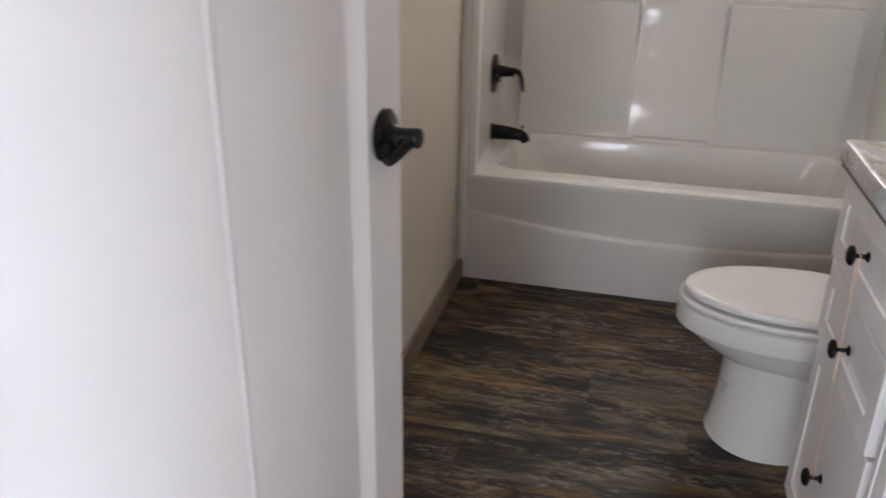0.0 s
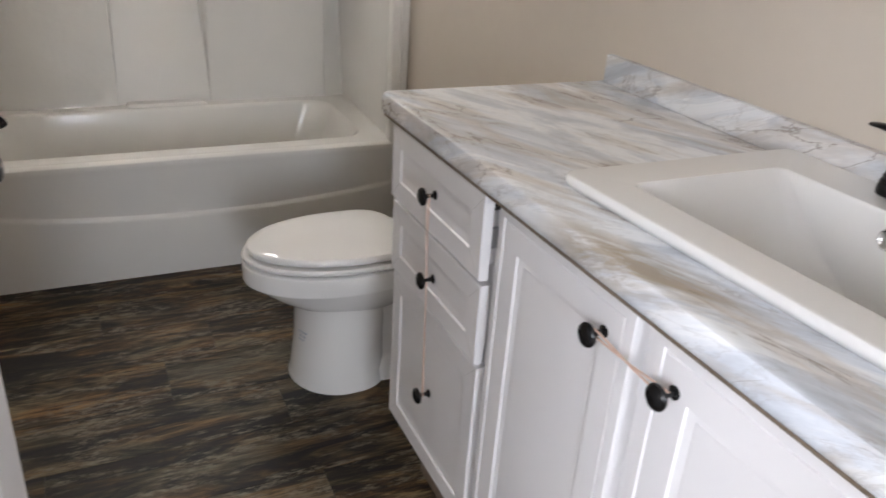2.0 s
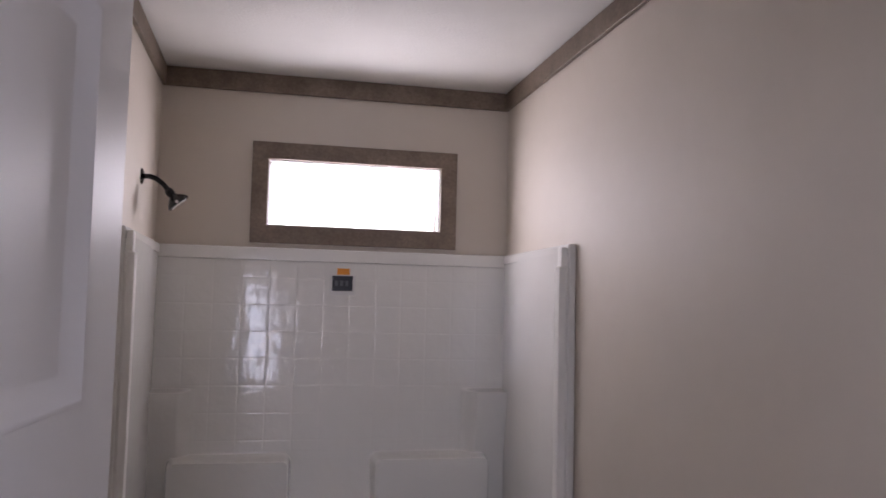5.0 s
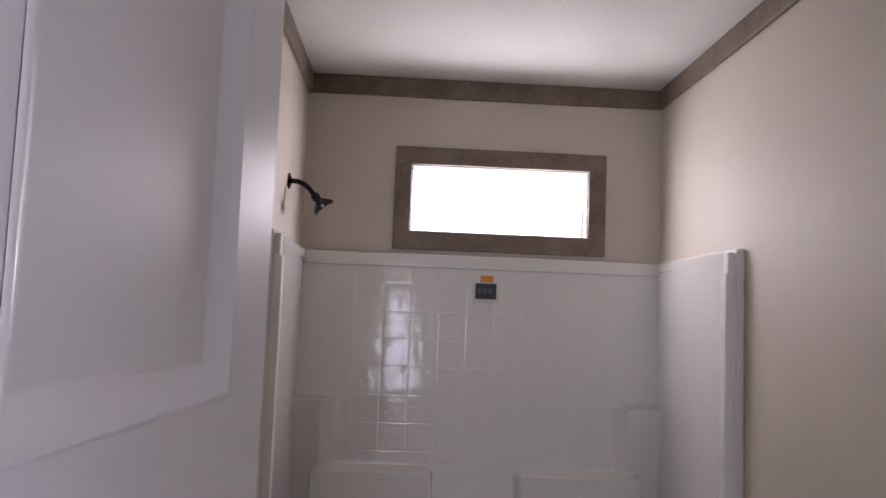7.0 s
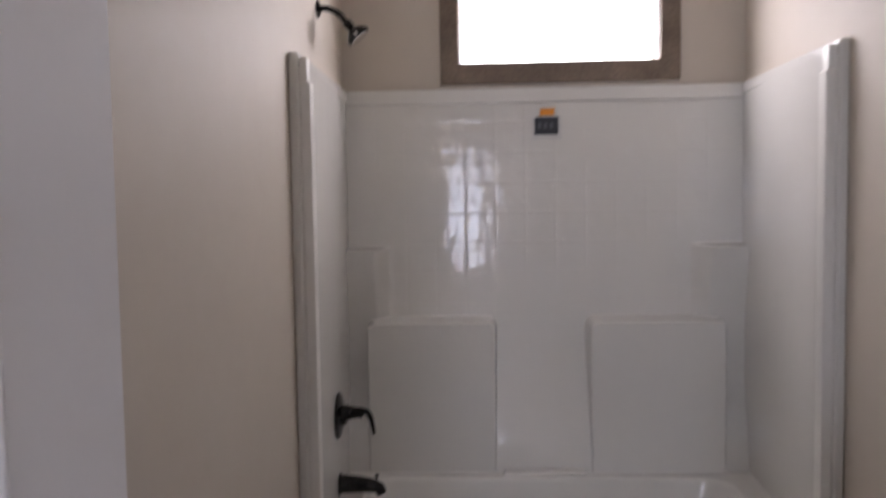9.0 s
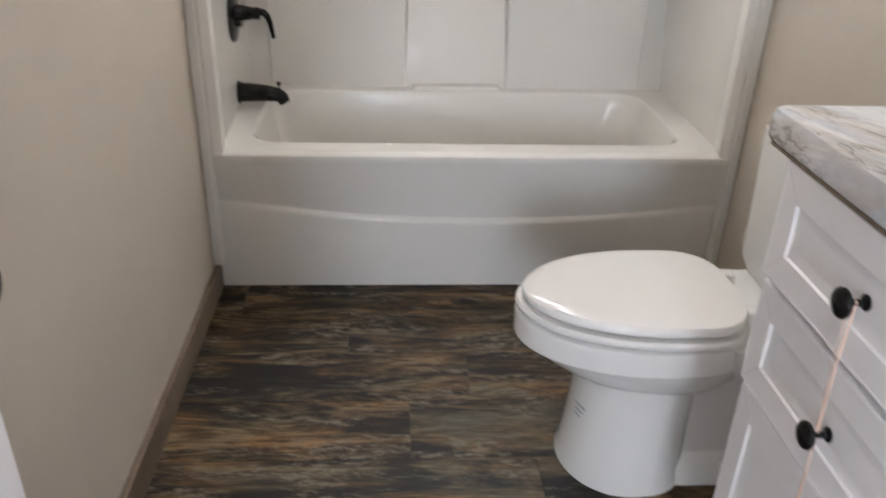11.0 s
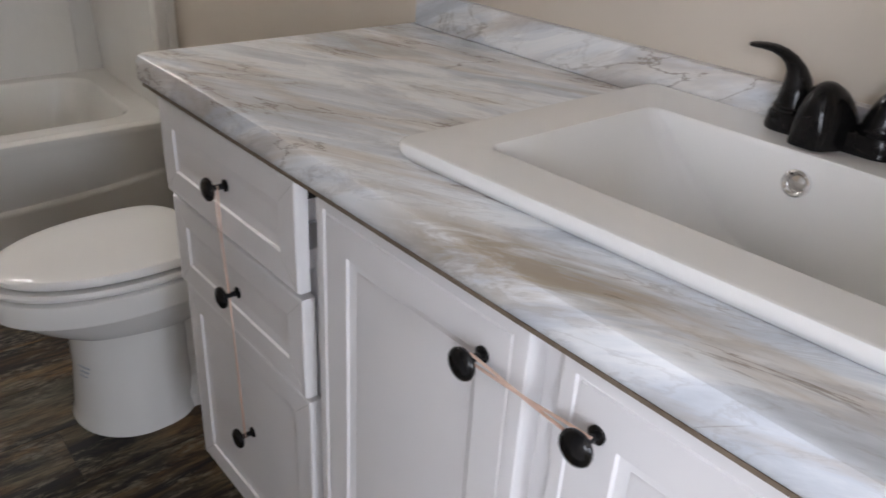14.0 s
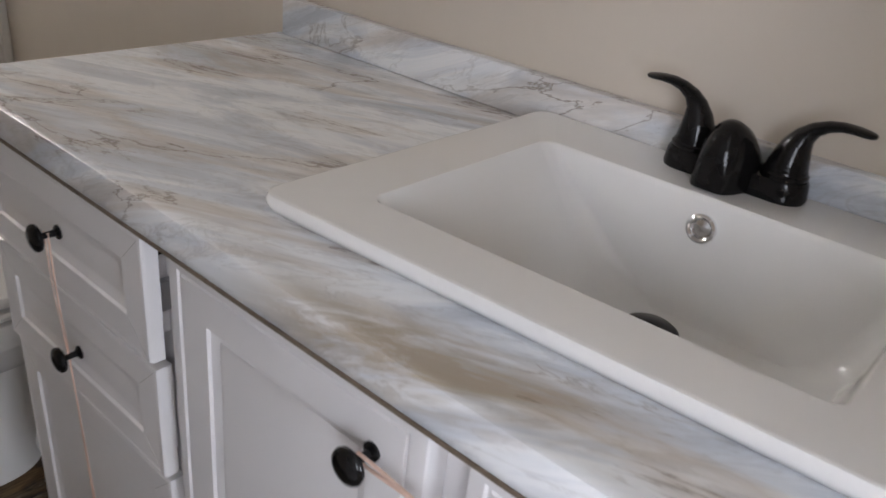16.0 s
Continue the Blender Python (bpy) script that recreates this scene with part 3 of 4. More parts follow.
# top band and front flanges
part("top_band", box(0.004, W - 0.004, YB - 0.012, BACK - 0.001, TOP - 0.055, TOP, 0.006), M_ACRYLIC, tubu)
part("top_band", box(0.002, 0.029, -0.009, YB - 0.012, TOP - 0.040, TOP, 0.006), M_ACRYLIC, tubu)
part("top_band", box(W - 0.029, W - 0.002, -0.009, YB - 0.012, TOP - 0.040, TOP, 0.006), M_ACRYLIC, tubu)
for left in (True, False):
    sx = (lambda a: a) if left else (lambda a: W - a)
    a, b = sorted((sx(0.001), sx(0.026)))
    part("front_flange", box(a, b, -0.012, 0.024, 0.09, TOP, 0.005, 3), M_FLANGE, tubu, "rounded front flange")
    loops = []
    for z in (RIM - 0.005, TOP - 0.085, TOP - 0.078):
        k = 1.0 if z < TOP - 0.08 else 0.8
        loops.append([(sx(0.022), -0.004, z), (sx(0.022 + 0.014 * k), -0.006 * k, z), (sx(0.022 + 0.034 * k), 0.006, z), (sx(0.022 + 0.034 * k), 0.05, z), (sx(0.022), 0.05, z)])
    a, b = sorted((sx(0.024), sx(0.049)))
    part("flange_return", box(a, b, 0.006, 0.046, TOP - 0.10, TOP - 0.012, 0.005, 3), M_FLANGE, tubu)
    part("inner_bead", loft(loops), M_FLANGE, tubu, "inner bead of the flange", False)

# fittings on the wet wall
valve = root("shower_valve", (0.045, 0.42, 0.725), "dark bronze shower valve with single lever on the surround", "faucet")
VX = 0.034
part("escutcheon", moved(lathe([(0.078, 0.0), (0.078, 0.004), (0.070, 0.011), (0.034, 0.016), (0.030, 0.03)], 40), pose(VX, 0.42, 0.725, 0, 90, 0)), M_BLACK, valve, "round dark bronze plate")
part("valve_neck", moved(lathe([(0.026, 0.0), (0.024, 0.02), (0.018, 0.05), (0.019, 0.068), (0.014, 0.072)], 24), pose(VX + 0.014, 0.42, 0.735, 0, 90, 0)), M_BLACK, valve)
part("lever", tube([(VX + 0.065, 0.42, 0.738), (VX + 0.095, 0.42, 0.738), (VX + 0.112, 0.42, 0.715), (VX + 0.122, 0.42, 0.660)], [0.011, 0.011, 0.009, 0.006], 14), M_BLACK, valve, "curved lever")
spout = root("tub_spout", (0.045, 0.42, 0.485), "dark bronze tub spout with diverter knob", "faucet")
part("spout_body", tube([(0.036, 0.42, 0.487), (0.07, 0.42, 0.487), (0.13, 0.42, 0.484), (0.165, 0.42, 0.476), (0.178, 0.42, 0.455)], [0.031, 0.030, 0.025, 0.021, 0.018], 20), M_BLACK, spout)
part("flange", moved(lathe([(0.036, 0.0), (0.036, 0.006), (0.031, 0.01)], 28), pose(0.032, 0.42, 0.487, 0, 90, 0)), M_BLACK, spout)
part("diverter_knob", moved(lathe([(0.003, 0.0), (0.003, 0.016), (0.007, 0.018), (0.007, 0.026), (0.003, 0.028)], 14), pose(0.162, 0.42, 0.495)), M_BLACK, spout, "small diverter pull")
shower = root("shower_fixture", (0.0, 0.41, 2.075), "dark bronze shower head on a bent arm", "shower head")
part("flange", moved(lathe([(0.030, 0.0), (0.029, 0.004), (0.014, 0.010)], 28), pose(0.0, 0.41, 2.085, 0, 90, 0)), M_BLACK, shower)
part("arm", tube([(0.0, 0.41, 2.085), (0.035, 0.41, 2.084), (0.07, 0.41, 2.066), (0.098, 0.41, 2.034)], [0.0095] * 4, 14), M_BLACK, shower)
hp = pose(0.096, 0.41, 2.036, 0, 140, 0)
head = part("head", moved(lathe([(0.012, -0.006), (0.016, 0.0), (0.016, 0.016), (0.013, 0.020), (0.020, 0.030), (0.038, 0.046), (0.043, 0.056), (0.041, 0.062), (0.030, 0.064)], 32), hp), M_BLACK, shower, "bell-shaped spray head")
part("spray_ring", moved(lathe([(0.033, 0.062), (0.033, 0.067), (0.026, 0.068)], 28), hp), M_CHROME, head, "pale spray ring")
part("selector_tab", moved(box(-0.005, 0.005, -0.052, -0.040, 0.052, 0.062, 0.002), hp), M_CHROME, head)

sticker = root("label_sticker", (0.775, YB, 1.72), "black and orange product label stuck on the shower wall", "sticker")
part("clear_backing", box(0.722, 0.832, YB - 0.0052, YB - 0.0042, 1.672, 1.758, 0.0003, 1), M_CAULK, sticker)
part("black_label", box(0.732, 0.820, YB - 0.0066, YB - 0.0054, 1.690, 1.755, 0.0003, 1), M_LABEL_BLACK, sticker, "black printed label")
part("orange_label", box(0.752, 0.806, YB - 0.0070, YB - 0.0056, 1.760, 1.787, 0.0003, 1), M_ORANGE, sticker, "orange label")
for i in range(3):
    part("print_bar", box(0.744 + 0.022 * i, 0.757 + 0.022 * i, YB - 0.0073, YB - 0.0067, 1.712, 1.735), M_LABEL_GREY, sticker)

# ---------------- toilet ----------------
CY = -0.722
toilet = root("toilet", (1.15, CY, 0.0), "white porcelain toilet with closed lid beside the vanity", "toilet")
part("pedestal", loft([egg(0.893, 1.17, CY, 0.146, 0.0, mid=0.5), egg(0.893, 1.17, CY, 0.146, 0.006, mid=0.5), egg(0.900, 1.165, CY, 0.139, 0.03, mid=0.5), egg(0.912, 1.165, CY, 0.128, 0.15, mid=0.5),
                       egg(0.912, 1.17, CY, 0.124, 0.225, mid=0.5), egg(0.900, 1.18, CY, 0.128, 0.265, mid=0.5), egg(0.87, 1.19, CY, 0.135, 0.29, mid=0.5)]), M_CERAMIC, toilet)
part("trapway", loft([rr(1.10, 1.42, CY - 0.115, CY + 0.115, 0.05, 0.0), rr(1.10, 1.42, CY - 0.112, CY + 0.112, 0.05, 0.04), rr(1.10, 1.40, CY - 0.085, CY + 0.085, 0.05, 0.07),
                      rr(1.10, 1.38, CY - 0.085, CY + 0.085, 0.05, 0.20), rr(1.10, 1.40, CY - 0.10, CY + 0.10, 0.05, 0.26), rr(1.10, 1.46, CY - 0.12, CY + 0.12, 0.05, 0.33)]), M_CERAMIC, toilet)
part("bolt_cap", moved(lathe([(0.016, 0.0), (0.015, 0.010), (0.008, 0.018), (0.003, 0.020)], 16), pose(1.235, CY - 0.098, 0.04)), M_CERAMIC, toilet, "white floor bolt cap")
part("bowl", loft([egg(0.892, 1.22, CY, 0.122, 0.250), egg(0.868, 1.235, CY, 0.134, 0.264), egg(0.835, 1.25, CY, 0.149, 0.286), egg(0.802, 1.26, CY, 0.161, 0.312), egg(0.788, 1.262, CY, 0.166, 0.3265), egg(0.7835, 1.262, CY, 0.1675, 0.3285), egg(0.7755, 1.262, CY, 0.1715, 0.3300), egg(0.7735, 1.262, CY, 0.1725, 0.334),
                   egg(0.7725, 1.262, CY, 0.173, 0.373), egg(0.775, 1.262, CY, 0.171, 0.382), egg(0.782, 1.26, CY, 0.166, 0.386), egg(0.80, 1.25, CY, 0.155, 0.387)]), M_CERAMIC, toilet)
part("rear_deck", loft([rr(1.18, 1.50, CY - 0.13, CY + 0.13, 0.03, 0.30), rr(1.16, 1.51, CY - 0.155, CY + 0.155, 0.03, 0.345), rr(1.16, 1.51, CY - 0.16, CY + 0.16, 0.03, 0.378), rr(1.17, 1.505, CY - 0.155, CY + 0.155, 0.03, 0.384)]), M_CERAMIC, toilet)
part("seat", loft([egg(0.782, 1.225, CY, 0.166, 0.3895, mid=0.64, square=2.0), egg(0.774, 1.228, CY, 0.173, 0.394, mid=0.64, square=2.0), egg(0.773, 1.228, CY, 0.174, 0.401, mid=0.64, square=2.0), egg(0.777, 1.226, CY, 0.170, 0.4075, mid=0.64, square=2.0), egg(0.79, 1.22, CY, 0.158, 0.4085, mid=0.64, square=2.0)]), M_CERAMIC, toilet, "white toilet seat ring")
part("lid", loft([egg(0.798, 1.215, CY, 0.152, 0.4125, mid=0.64, square=2.0), egg(0.789, 1.221, CY, 0.161, 0.4145, mid=0.64, square=2.0), egg(0.786, 1.223, CY, 0.163, 0.419, mid=0.64, square=2.0), egg(0.787, 1.223, CY, 0.162, 0.427, mid=0.64, square=2.0), egg(0.793, 1.220, CY, 0.157, 0.4325, mid=0.64, square=2.0), egg(0.815, 1.205, CY, 0.138, 0.435, mid=0.64, square=2.0), egg(0.90, 1.15, CY, 0.07, 0.4365, mid=0.64, square=2.0)]), M_CERAMIC, toilet, "white closed toilet lid")
for sy in (-1, 1):
    part("seat_hinge", box(1.218, 1.252, CY + sy * 0.075 - 0.016, CY + sy * 0.075 + 0.016, 0.384, 0.424, 0.006, 3), M_CERAMIC, toilet, "white hinge block")


def print_strip(y0, y1, z0, z1):
    loops = []
    for k in range(7):
        y = y0 + (y1 - y0) * k / 6
        c = math.sqrt(1 - ((y - CY) / 0.1275) ** 2)
        x = 1.0385 - c * 0.1268
        loops.append([(x - 0.0012, y, z0), (x - 0.0012, y, z1), (x + 0.004, y, z1), (x + 0.004, y, z0)])
    return loft(loops)


for i in range(5):
    part("print_line", print_strip(CY - 0.064 + 0.005 * (i % 3), CY - 0.030 - 0.004 * (i % 2), 0.166 - 0.013 * i, 0.170 - 0.013 * i), M_PRINT, toilet, "faint grey printed lines", False)
TX0, TX1, TY0, TY1, TZ = 1.300, 1.508, CY - 0.20, CY + 0.20, 0.712
part("tank", loft([rr(TX0 + 0.02, TX1 - 0.01, TY0 + 0.03, TY1 - 0.03, 0.03, 0.384), rr(TX0 + 0.008, TX1, TY0 + 0.01, TY1 - 0.01, 0.03, 0.42), rr(TX0, TX1, TY0, TY1, 0.03, TZ - 0.004), rr(TX0 + 0.002, TX1 - 0.002, TY0 + 0.002, TY1 - 0.002, 0.028, TZ),
                   rr(TX0 + 0.012, TX1 - 0.012, TY0 + 0.012, TY1 - 0.012, 0.02, TZ), rr(TX0 + 0.014, TX1 - 0.014, TY0 + 0.014, TY1 - 0.014, 0.02, TZ - 0.03)], True, False), M_CERAMIC, toilet, "white tank with its cover off")
part("tank_liner", loft([rr(TX0 + 0.0145, TX1 - 0.0145, TY0 + 0.0145, TY1 - 0.0145, 0.02, TZ - 0.028), rr(TX0 + 0.016, TX1 - 0.016, TY0 + 0.016, TY1 - 0.016, 0.02, 0.45)], False, True), M_DARK, toilet, "dark inside of the open tank")

# ---------------- vanity ----------------
van = root("vanity_cabinet", (1.27, -1.78, 0.0), "white bathroom vanity cabinet with raised-panel drawers and doors", "cabinet")
VY0, VY1 = -2.385, -1.198
FX = 1.030
bm = box(FX, FX + 0.018, VY0, VY1, 0.165, 0.905, 0.001, 1)
part("face_frame", bm, M_CAB, van, "", False)
part("side_panel", box(FX + 0.018, W - 0.016, VY1 - 0.016, VY1, 0.165, 0.905, 0.001, 1), M_CAB, van)
part("side_panel", box(FX + 0.018, W - 0.016, VY0, VY0 + 0.016, 0.0, 0.905, 0.001, 1), M_CAB, van)
# dark wood colour stands in for the shade under the white cabinet
part("toe_kick", box(1.111, W - 0.02, VY1 - 0.045, VY1 - 0.03, 0.0, 0.165), M_WOOD, van, "recessed toe kick, wood-dark in place of its shade")
part("toe_kick", box(1.095, 1.11, VY0 + 0.016, VY1 - 0.03, 0.0, 0.165), M_WOOD, van, "recessed toe kick, wood-dark in place of its shade")
part("bottom_panel", box(FX + 0.018, W - 0.016, VY0 + 0.016, VY1 - 0.016, 0.165, 0.18), M_CAB, van)


def front(y0, y1, z0, z1, x, t, stile, groove=True):
    """Door or drawer front: eased outer edge, stepped bead, flat frame, sunken centre panel."""
    loops = [[(x + t, y0, z0), (x + t, y1, z0), (x + t, y1, z1), (x + t, y0, z1)]]
    steps = [(0.0, 0.004), (0.002, 0.001), (0.006, 0.0), (0.017, 0.0), (0.0185, 0.0028), (0.0215, 0.0032), (0.023, 0.0012), (stile, 0.0012), (stile + 0.002, 0.0045), (stile + 0.013, 0.0075), (stile + 0.015, 0.0066), (stile + 0.018, 0.0068)]
    if not groove:
        steps = [(0.0, 0.004), (0.002, 0.001), (0.006, 0.0), (0.008, 0.0012), (stile, 0.0012), (stile + 0.002, 0.0045), (stile + 0.013, 0.0075), (stile + 0.018, 0.0068)]
    for i, d in steps:
        loops.append([(x + d, y0 + i, z0 + i), (x + d, y1 - i, z0 + i), (x + d, y1 - i, z1 - i), (x + d, y0 + i, z1 - i)])
    return loft(loops, True, True)


def knob(x, y, z, parent):
    m = pose(x, y, z, 0, -90, 0)
    k = part("knob", moved(lathe([(0.0088, 0.0), (0.0088, 0.002), (0.0068, 0.0035), (0.0042, 0.005), (0.0038, 0.017), (0.0060, 0.0195), (0.0120, 0.021), (0.0160, 0.0235), (0.0168, 0.0265), (0.0155, 0.0295), (0.0110, 0.0320), (0.0050, 0.0333), (0.001, 0.0336)], 32), m), M_BLACK, parent, "round dark bronze knob")
    return k


KY = -1.418


def mitres(y0, y1, z0, z1, x, stile, parent):
    """Fine open joints across the four corners of a front's frame."""
    for ya, yb in ((y0, y0 + stile), (y1, y1 - stile)):
        for za, zb in ((z0, z0 + stile), (z1, z1 - stile)):
            d = Vector((0, yb - ya, zb - za)).normalized()
            n = Vector((0, -d.z, d.y)) * 0.00035
            a, b = Vector((x + 0.0010, ya, za)) + d * 0.010, Vector((x + 0.0010, yb, zb)) - d * 0.002
            up = Vector((0.0012, 0, 0))
            part("mitre_joint", loft([[a + n, b + n, b - n, a - n], [a + n + up, b + n + up, b - n + up, a - n + up]]), M_GAP, parent, "", False)


D1, D2, D3 = 0.993, 0.999, 1.006
for name, x, z0, z1, kz_, lab in (("drawer", D1, 0.746, 0.898, 0.822, "slightly open top drawer"), ("drawer", D2, 0.582, 0.736, 0.651, "slightly open middle drawer"), ("drawer", D3, 0.205, 0.573, 0.385, "closed deep bottom drawer")):
    d = part(name, front(-1.614, -1.216, z0, z1, x, 0.0185, 0.042, False), M_CAB, van, lab)
    mitres(-1.614, -1.216, z0, z1, x, 0.042, d)
    knob(x + 0.006, KY, kz_, d)
    if x < D3:
        part("drawer_box", box(x + 0.0187, FX - 0.0005, -1.596, -1.236, z0 + 0.02, z1 - 0.025), M_CAB, d)
part("slide", box(D1 + 0.019, FX - 0.0006, -1.607, -1.599, 0.80, 0.835), M_STEEL, van, "metal drawer slide")
part("slide_bumper", box(D1 + 0.019, FX - 0.0008, -1.608, -1.5985, 0.868, 0.882), M_DARK, van, "black slide bumper")
FD = 1.005
dl = part("cabinet_door", front(-1.985, -1.640, 0.205, 0.895, FD, 0.0245, 0.062), M_CAB, van)
knob(FD + 0.001, -1.929, 0.834, dl)
dr = part("cabinet_door", front(-2.372, -2.020, 0.205, 0.895, FD, 0.0245, 0.066), M_CAB, van)
knob(FD + 0.001, -2.066, 0.834, dr)


def band(points, gap, w, name, label):
    """A stretched rubber band: two flat strands that cross half-way."""
    ob = root(name, points[0], label, "rubber band")
    for sign in (1, -1):
        n = len(points) - 1
        pts = []
        for i, (x, y, z) in enumerate(points):
            k = sign * gap * math.cos(math.pi * i / n)
            pts.append((x - 0.0006 * sign, y, z + k) if abs(points[0][1] - points[-1][1]) > 0.05 else (x - 0.0006 * sign, y + k, z))
        part("strand", tube(pts, [w] * len(pts), 8, 0.4), M_RUBBER, ob)
    return ob


KX = FD - 0.012
band([(KX, -1.926, 0.834), (KX + 0.001, -1.955, 0.8325), (KX + 0.002, -1.997, 0.8305), (KX + 0.001, -2.04, 0.8325), (KX, -2.069, 0.834)], 0.0048, 0.0021, "rubber_band", "peach rubber band stretched between two cabinet knobs")
band([(D1 - 0.008, KY, 0.826), (D1 - 0.007, KY, 0.74), (D2 - 0.008, KY, 0.651), (D2 - 0.006, KY - 0.002, 0.55), (D3 - 0.008, KY, 0.381)], 0.0035, 0.0012, "rubber_band", "peach rubber band stretched down over three drawer knobs")

# countertop
CT, CB, CXF, CY0, CY1 = 0.950, 0.906, 0.984, -2.392, -1.172
top = root("countertop", (1.25, -1.78, CB), "pale marble-pattern laminate countertop with low backsplash", "countertop")


def slab():
    SX0, SX1 = 1.110, 1.45
    ys = (CY1, -1.775, -2.235, CY0)
    prof = [(SX0, CB), (CXF + 0.006, CB), (CXF + 0.001, CB + 0.006), (CXF, CB + 0.014), (CXF, CT - 0.012), (CXF + 0.0035, CT - 0.0035), (CXF + 0.012, CT), (SX0, CT)]
    bm = loft([[(x, y, z) for x, z in prof] for y in ys], False, False, closed=False)
    xs = (SX0, SX1, W - 0.002)
    for a in range(2):
        for b in range(3):
            if a == 0 and b == 1:
                continue
            bm.faces.new([bm.verts.new(p) for p in ((xs[a], ys[b], CT), (xs[a + 1], ys[b], CT), (xs[a + 1], ys[b + 1], CT), (xs[a], ys[b + 1], CT))])
    bmesh.ops.remove_doubles(bm, verts=bm.verts, dist=0.0002)
    for y in (CY0, CY1):
        join(bm, box(SX0, W - 0.002, y - 0.0005, y + 0.0005, CB, CT - 0.0006))
    return bm


part("slab", slab(), M_MARBLE, top)
part("substrate_edge", box(CXF + 0.005, FX - 0.002, CY0 + 0.002, CY1 - 0.002, CB - 0.0045, CB - 0.0003), M_WOOD, top, "thin brown core line under the edge")
part("backsplash", box(1.5005, W - 0.001, CY0, -1.186, CT + 0.0005, 1.012, 0.0025, 2), M_MARBLE, top, "low marble-pattern backsplash strip")

# sink
sink = root("sink", (1.265, -2.005, CT), "white rectangular drop-in ceramic sink", "sink")
RX0, RX1, RY0, RY1, RZ = 1.066, 1.499, -2.262, -1.722, 0.973
BX0, BX1, BY0, BY1 = 1.131, 1.403, -2.204, -1.797
loops = [rr(RX0 + 0.010, RX1 - 0.010, RY0 + 0.010, RY1 - 0.010, 0.016, CT + 0.0005), rr(RX0 + 0.002, RX1 - 0.002, RY0 + 0.002, RY1 - 0.002, 0.020, RZ - 0.015), rr(RX0, RX1, RY0, RY1, 0.020, RZ - 0.010), rr(RX0, RX1, RY0, RY1, 0.020, RZ - 0.005), rr(RX0 + 0.0015, RX1 - 0.0015, RY0 + 0.0015, RY1 - 0.0015, 0.020, RZ - 0.0015), rr(RX0 + 0.005, RX1 - 0.005, RY0 + 0.005, RY1 - 0.005, 0.018, RZ),
         rr(BX0 - 0.002, BX1 + 0.002, BY0 - 0.002, BY1 + 0.002, 0.014, RZ - 0.0005), rr(BX0, BX1, BY0, BY1, 0.014, RZ - 0.0025), rr(BX0 + 0.002, BX1 - 0.001, BY0 + 0.002, BY1 - 0.004, 0.014, RZ - 0.008),
         rr(BX0 + 0.006, BX1 - 0.004, BY0 + 0.008, BY1 - 0.045, 0.022, RZ - 0.05), rr(BX0 + 0.012, BX1 - 0.008, BY0 + 0.016, BY1 - 0.090, 0.03, RZ - 0.095),
         rr(BX0 + 0.024, BX1 - 0.012, BY0 + 0.030, BY1 - 0.125, 0.035, RZ - 0.122), rr(BX0 + 0.045, BX1 - 0.02, BY0 + 0.06, BY1 - 0.150, 0.03, RZ - 0.134), rr(BX0 + 0.09, BX1 - 0.04, BY0 + 0.10, BY1 - 0.18, 0.02, RZ - 0.137)]
# the front edge runs slightly out of square with the wall
loops = [[(x + 0.024 * (-1.99 - y) * (RX1 - x) / 0.43 / 0.4, y, z) for x, y, z in lp] for lp in loops]
part("basin", loft(loops, False, True), M_CERAMIC, sink)
of = pose(BX1 - 0.006, -1.998, 0.940, 0, -82, 0)
ring = part("overflow_ring", moved(lathe([(0.0155, -0.004), (0.0155, 0.002), (0.013, 0.004), (0.0105, 0.002), (0.0105, -0.001)], 28), of), M_CHROME, sink, "chrome overflow ring")
part("overflow_mesh", moved(lathe([(0.0102, -0.001), (0.006, 0.0005), (0.002, 0.001)], 20), of), M_CHROME, ring)
drain = root("sink_drain", (1.328, -1.998, RZ - 0.133), "dark bronze pop-up drain stopper in the sink", "drain")
part("stopper", moved(lathe([(0.031, -0.002), (0.031, 0.004), (0.026, 0.008), (0.010, 0.012), (0.002, 0.013)], 32), pose(1.328, -1.998, RZ - 0.131)), M_BLACK, drain)

# faucet
FXc, FYc = 1.471, -1.990
fau = root("sink_faucet", (FXc, FYc, RZ), "dark bronze two-handle centerset faucet on the sink", "faucet")
part("base", loft([rr(FXc - 0.0245, FXc + 0.0245, FYc - 0.078, FYc + 0.078, 0.024, RZ), rr(FXc - 0.0252, FXc + 0.0252, FYc - 0.079, FYc + 0.079, 0.0248, RZ + 0.004), rr(FXc - 0.0242, FXc + 0.0242, FYc - 0.077, FYc + 0.077, 0.0238, RZ + 0.019), rr(FXc - 0.0225, FXc + 0.0225, FYc - 0.075, FYc + 0.075, 0.022, RZ + 0.0225), rr(FXc - 0.017, FXc + 0.017, FYc - 0.066, FYc + 0.066, 0.016, RZ + 0.024)]), M_BLACK, fau)


def spout_body():
    """Humped spout: a broad back that swells up between the handles and noses down over the basin."""
    loops = []
    for dx, half, high in ((0.021, 0.018, 0.030), (0.014, 0.030, 0.042), (0.002, 0.037, 0.058), (-0.012, 0.038, 0.070), (-0.025, 0.035, 0.076), (-0.036, 0.031, 0.0755), (-0.045, 0.027, 0.069), (-0.052, 0.023, 0.058), (-0.056, 0.019, 0.046), (-0.058, 0.013, 0.036)):
        ring = []
        for k in range(25):
            a = math.pi * k / 24
            c = math.cos(a)
            ring.append((FXc + dx, FYc + 0.004 + 0.88 * half * math.copysign(abs(c) ** 0.9, c), RZ + 0.0015 + 0.92 * high * math.sin(a) ** 0.9))
        loops.append(ring)
    return loft(loops)


part("spout", spout_body(), M_BLACK, fau, "short humped spout")


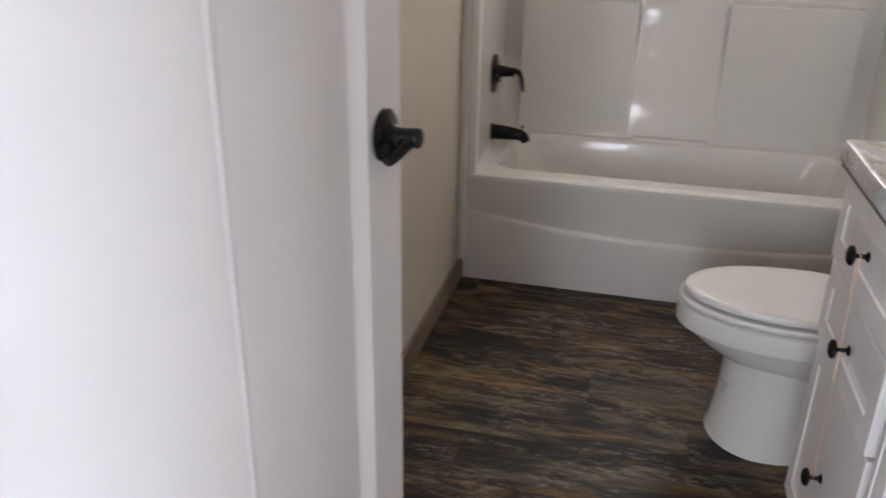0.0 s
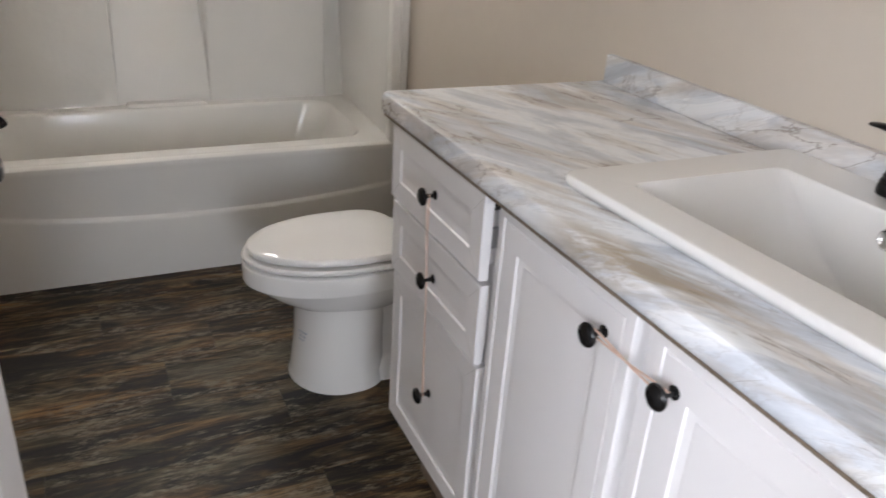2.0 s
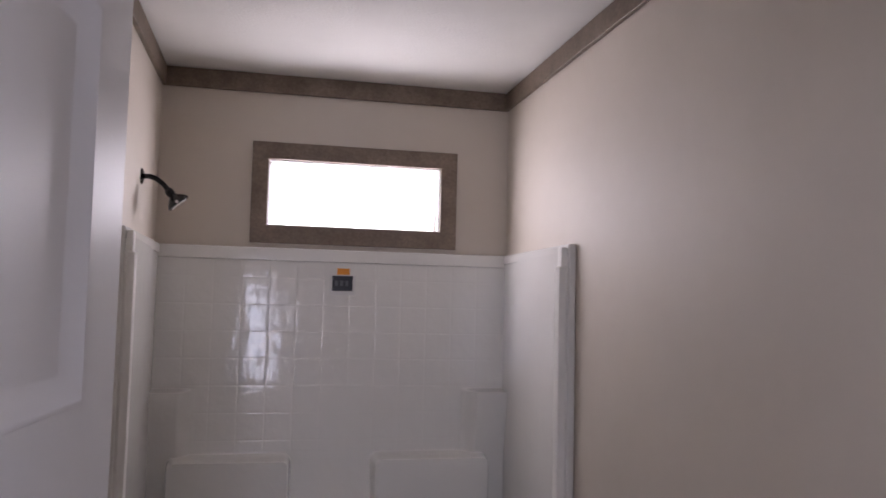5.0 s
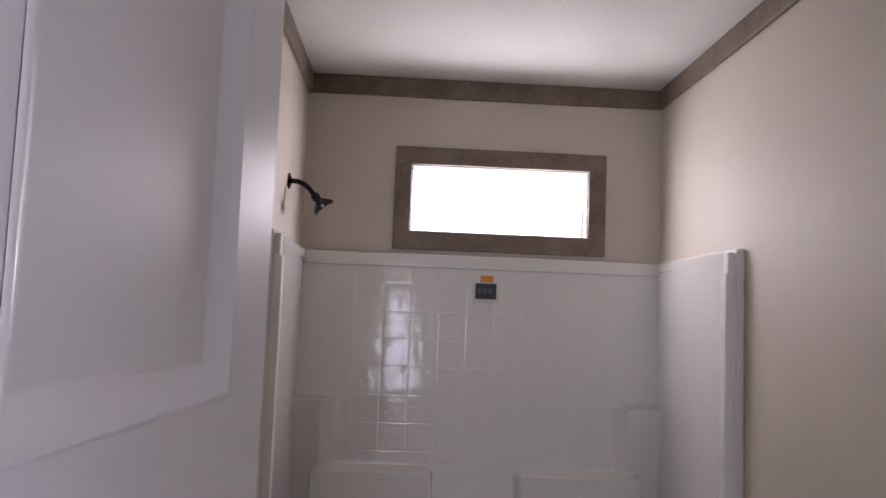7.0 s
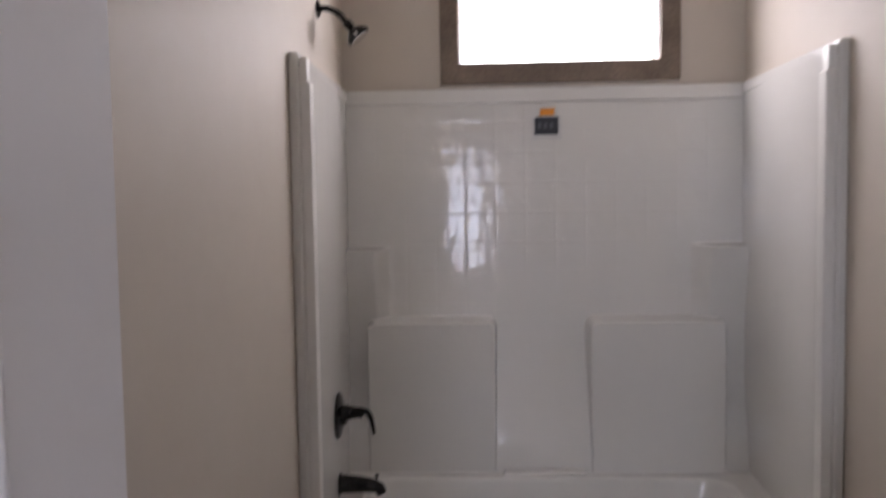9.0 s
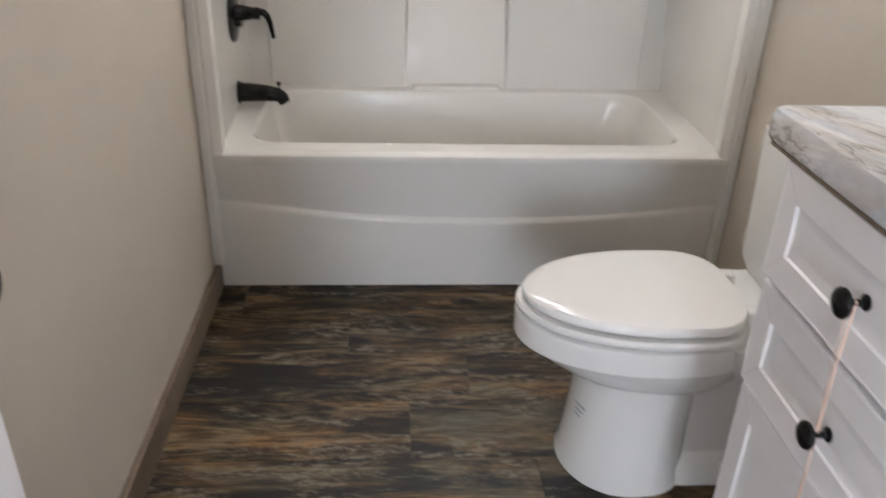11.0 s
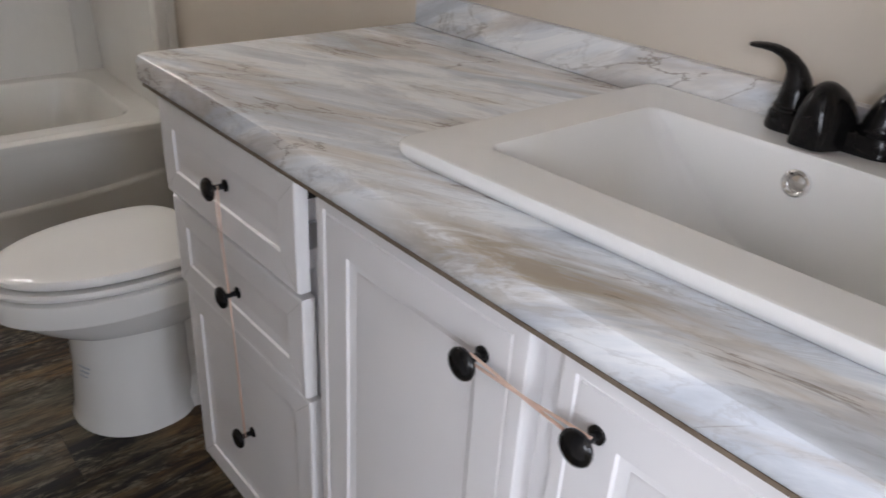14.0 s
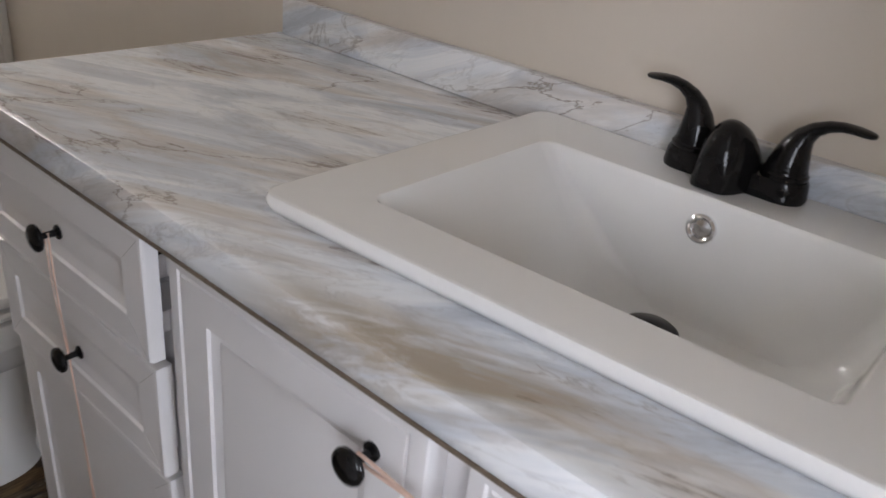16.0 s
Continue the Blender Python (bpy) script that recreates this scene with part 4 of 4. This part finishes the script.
def swan_handle(y, sy):
    """Bell that narrows upwards and bends over into a flat paddle blade."""
    loops = []
    for oy, z, tilt, across, thick in ((0.0, 0.028, 0, 0.0215, 0.0215), (0.0, 0.036, 0, 0.0212, 0.0208), (0.001, 0.047, 3, 0.0190, 0.0182), (0.003, 0.058, 10, 0.0160, 0.0150), (0.008, 0.069, 28, 0.0122, 0.0108),
                                       (0.016, 0.0775, 48, 0.0098, 0.0078), (0.027, 0.0835, 66, 0.0088, 0.0060), (0.039, 0.0865, 82, 0.0094, 0.0050), (0.051, 0.0870, 92, 0.0112, 0.0042), (0.061, 0.0862, 98, 0.0110, 0.0038), (0.068, 0.0855, 100, 0.0078, 0.0030), (0.0705, 0.0852, 100, 0.003, 0.0018)):
        t = radians(tilt)
        ring = []
        for k in range(20):
            a = 2 * math.pi * k / 20
            off = thick * math.sin(a)
            ring.append((FXc + across * math.cos(a), y + sy * (oy + off * math.cos(t)), RZ + z - off * math.sin(t)))
        loops.append(ring)
    return loft(loops)


for sy in (-1, 1):
    y = FYc + sy * 0.0505
    h = part("handle", swan_handle(y, sy), M_BLACK, fau, "bell-shaped handle with a curved paddle lever")
    part("collar", moved(lathe([(0.0225, 0.022), (0.0240, 0.024), (0.0240, 0.0275), (0.0222, 0.029), (0.0222, 0.0305), (0.0215, 0.032)], 32), pose(FXc, y, RZ)), M_BLACK, h, "thin ring collar")

# ---------------- floor planks ----------------
ROW, EDGE = 0.2015, -0.133
OFFS = {-1: 0.09, 0: 0.405, 1: -0.20, 2: 0.566, 3: 0.847, 4: 0.25, 5: -0.05, 6: 0.68, 7: 0.40, 8: 0.10, 9: 0.75, 10: 0.3, 11: 0.55}
LEN = 0.92
cache = {}


def plank_mesh(w, l):
    key = (round(w, 3), round(l, 3))
    if key not in cache:
        e = 0.0008
        me = bpy.data.meshes.new("plank")
        b = bmesh.new()
        loops = [[(0, 0, -0.003), (w, 0, -0.003), (w, l, -0.003), (0, l, -0.003)], [(0, 0, -0.0008), (w, 0, -0.0008), (w, l, -0.0008), (0, l, -0.0008)], [(e, e, 0), (w - e, e, 0), (w - e, l - e, 0), (e, l - e, 0)]]
        join(b, loft(loops, False, True))
        b.to_mesh(me)
        b.free()
        me.materials.append(M_FLOOR)
        cache[key] = me
    return cache[key]


for r, off in OFFS.items():
    y1 = EDGE - ROW * r
    y0 = max(y1 - ROW, DOORWALL - 0.1)
    y1 = min(y1, 0.06)
    if y1 - y0 < 0.02:
        continue
    cuts = sorted({0.0, W} | {round(off + LEN * k, 3) for k in range(-2, 4) if 0.02 < off + LEN * k < W - 0.02})
    for a, b in zip(cuts, cuts[1:]):
        ob = new("plank", plank_mesh(b - a - 0.0008, y1 - y0 - 0.0008))
        ob.parent = FLOOR
        ob.location = (a + 0.0004, y0 + 0.0004, 0.0)
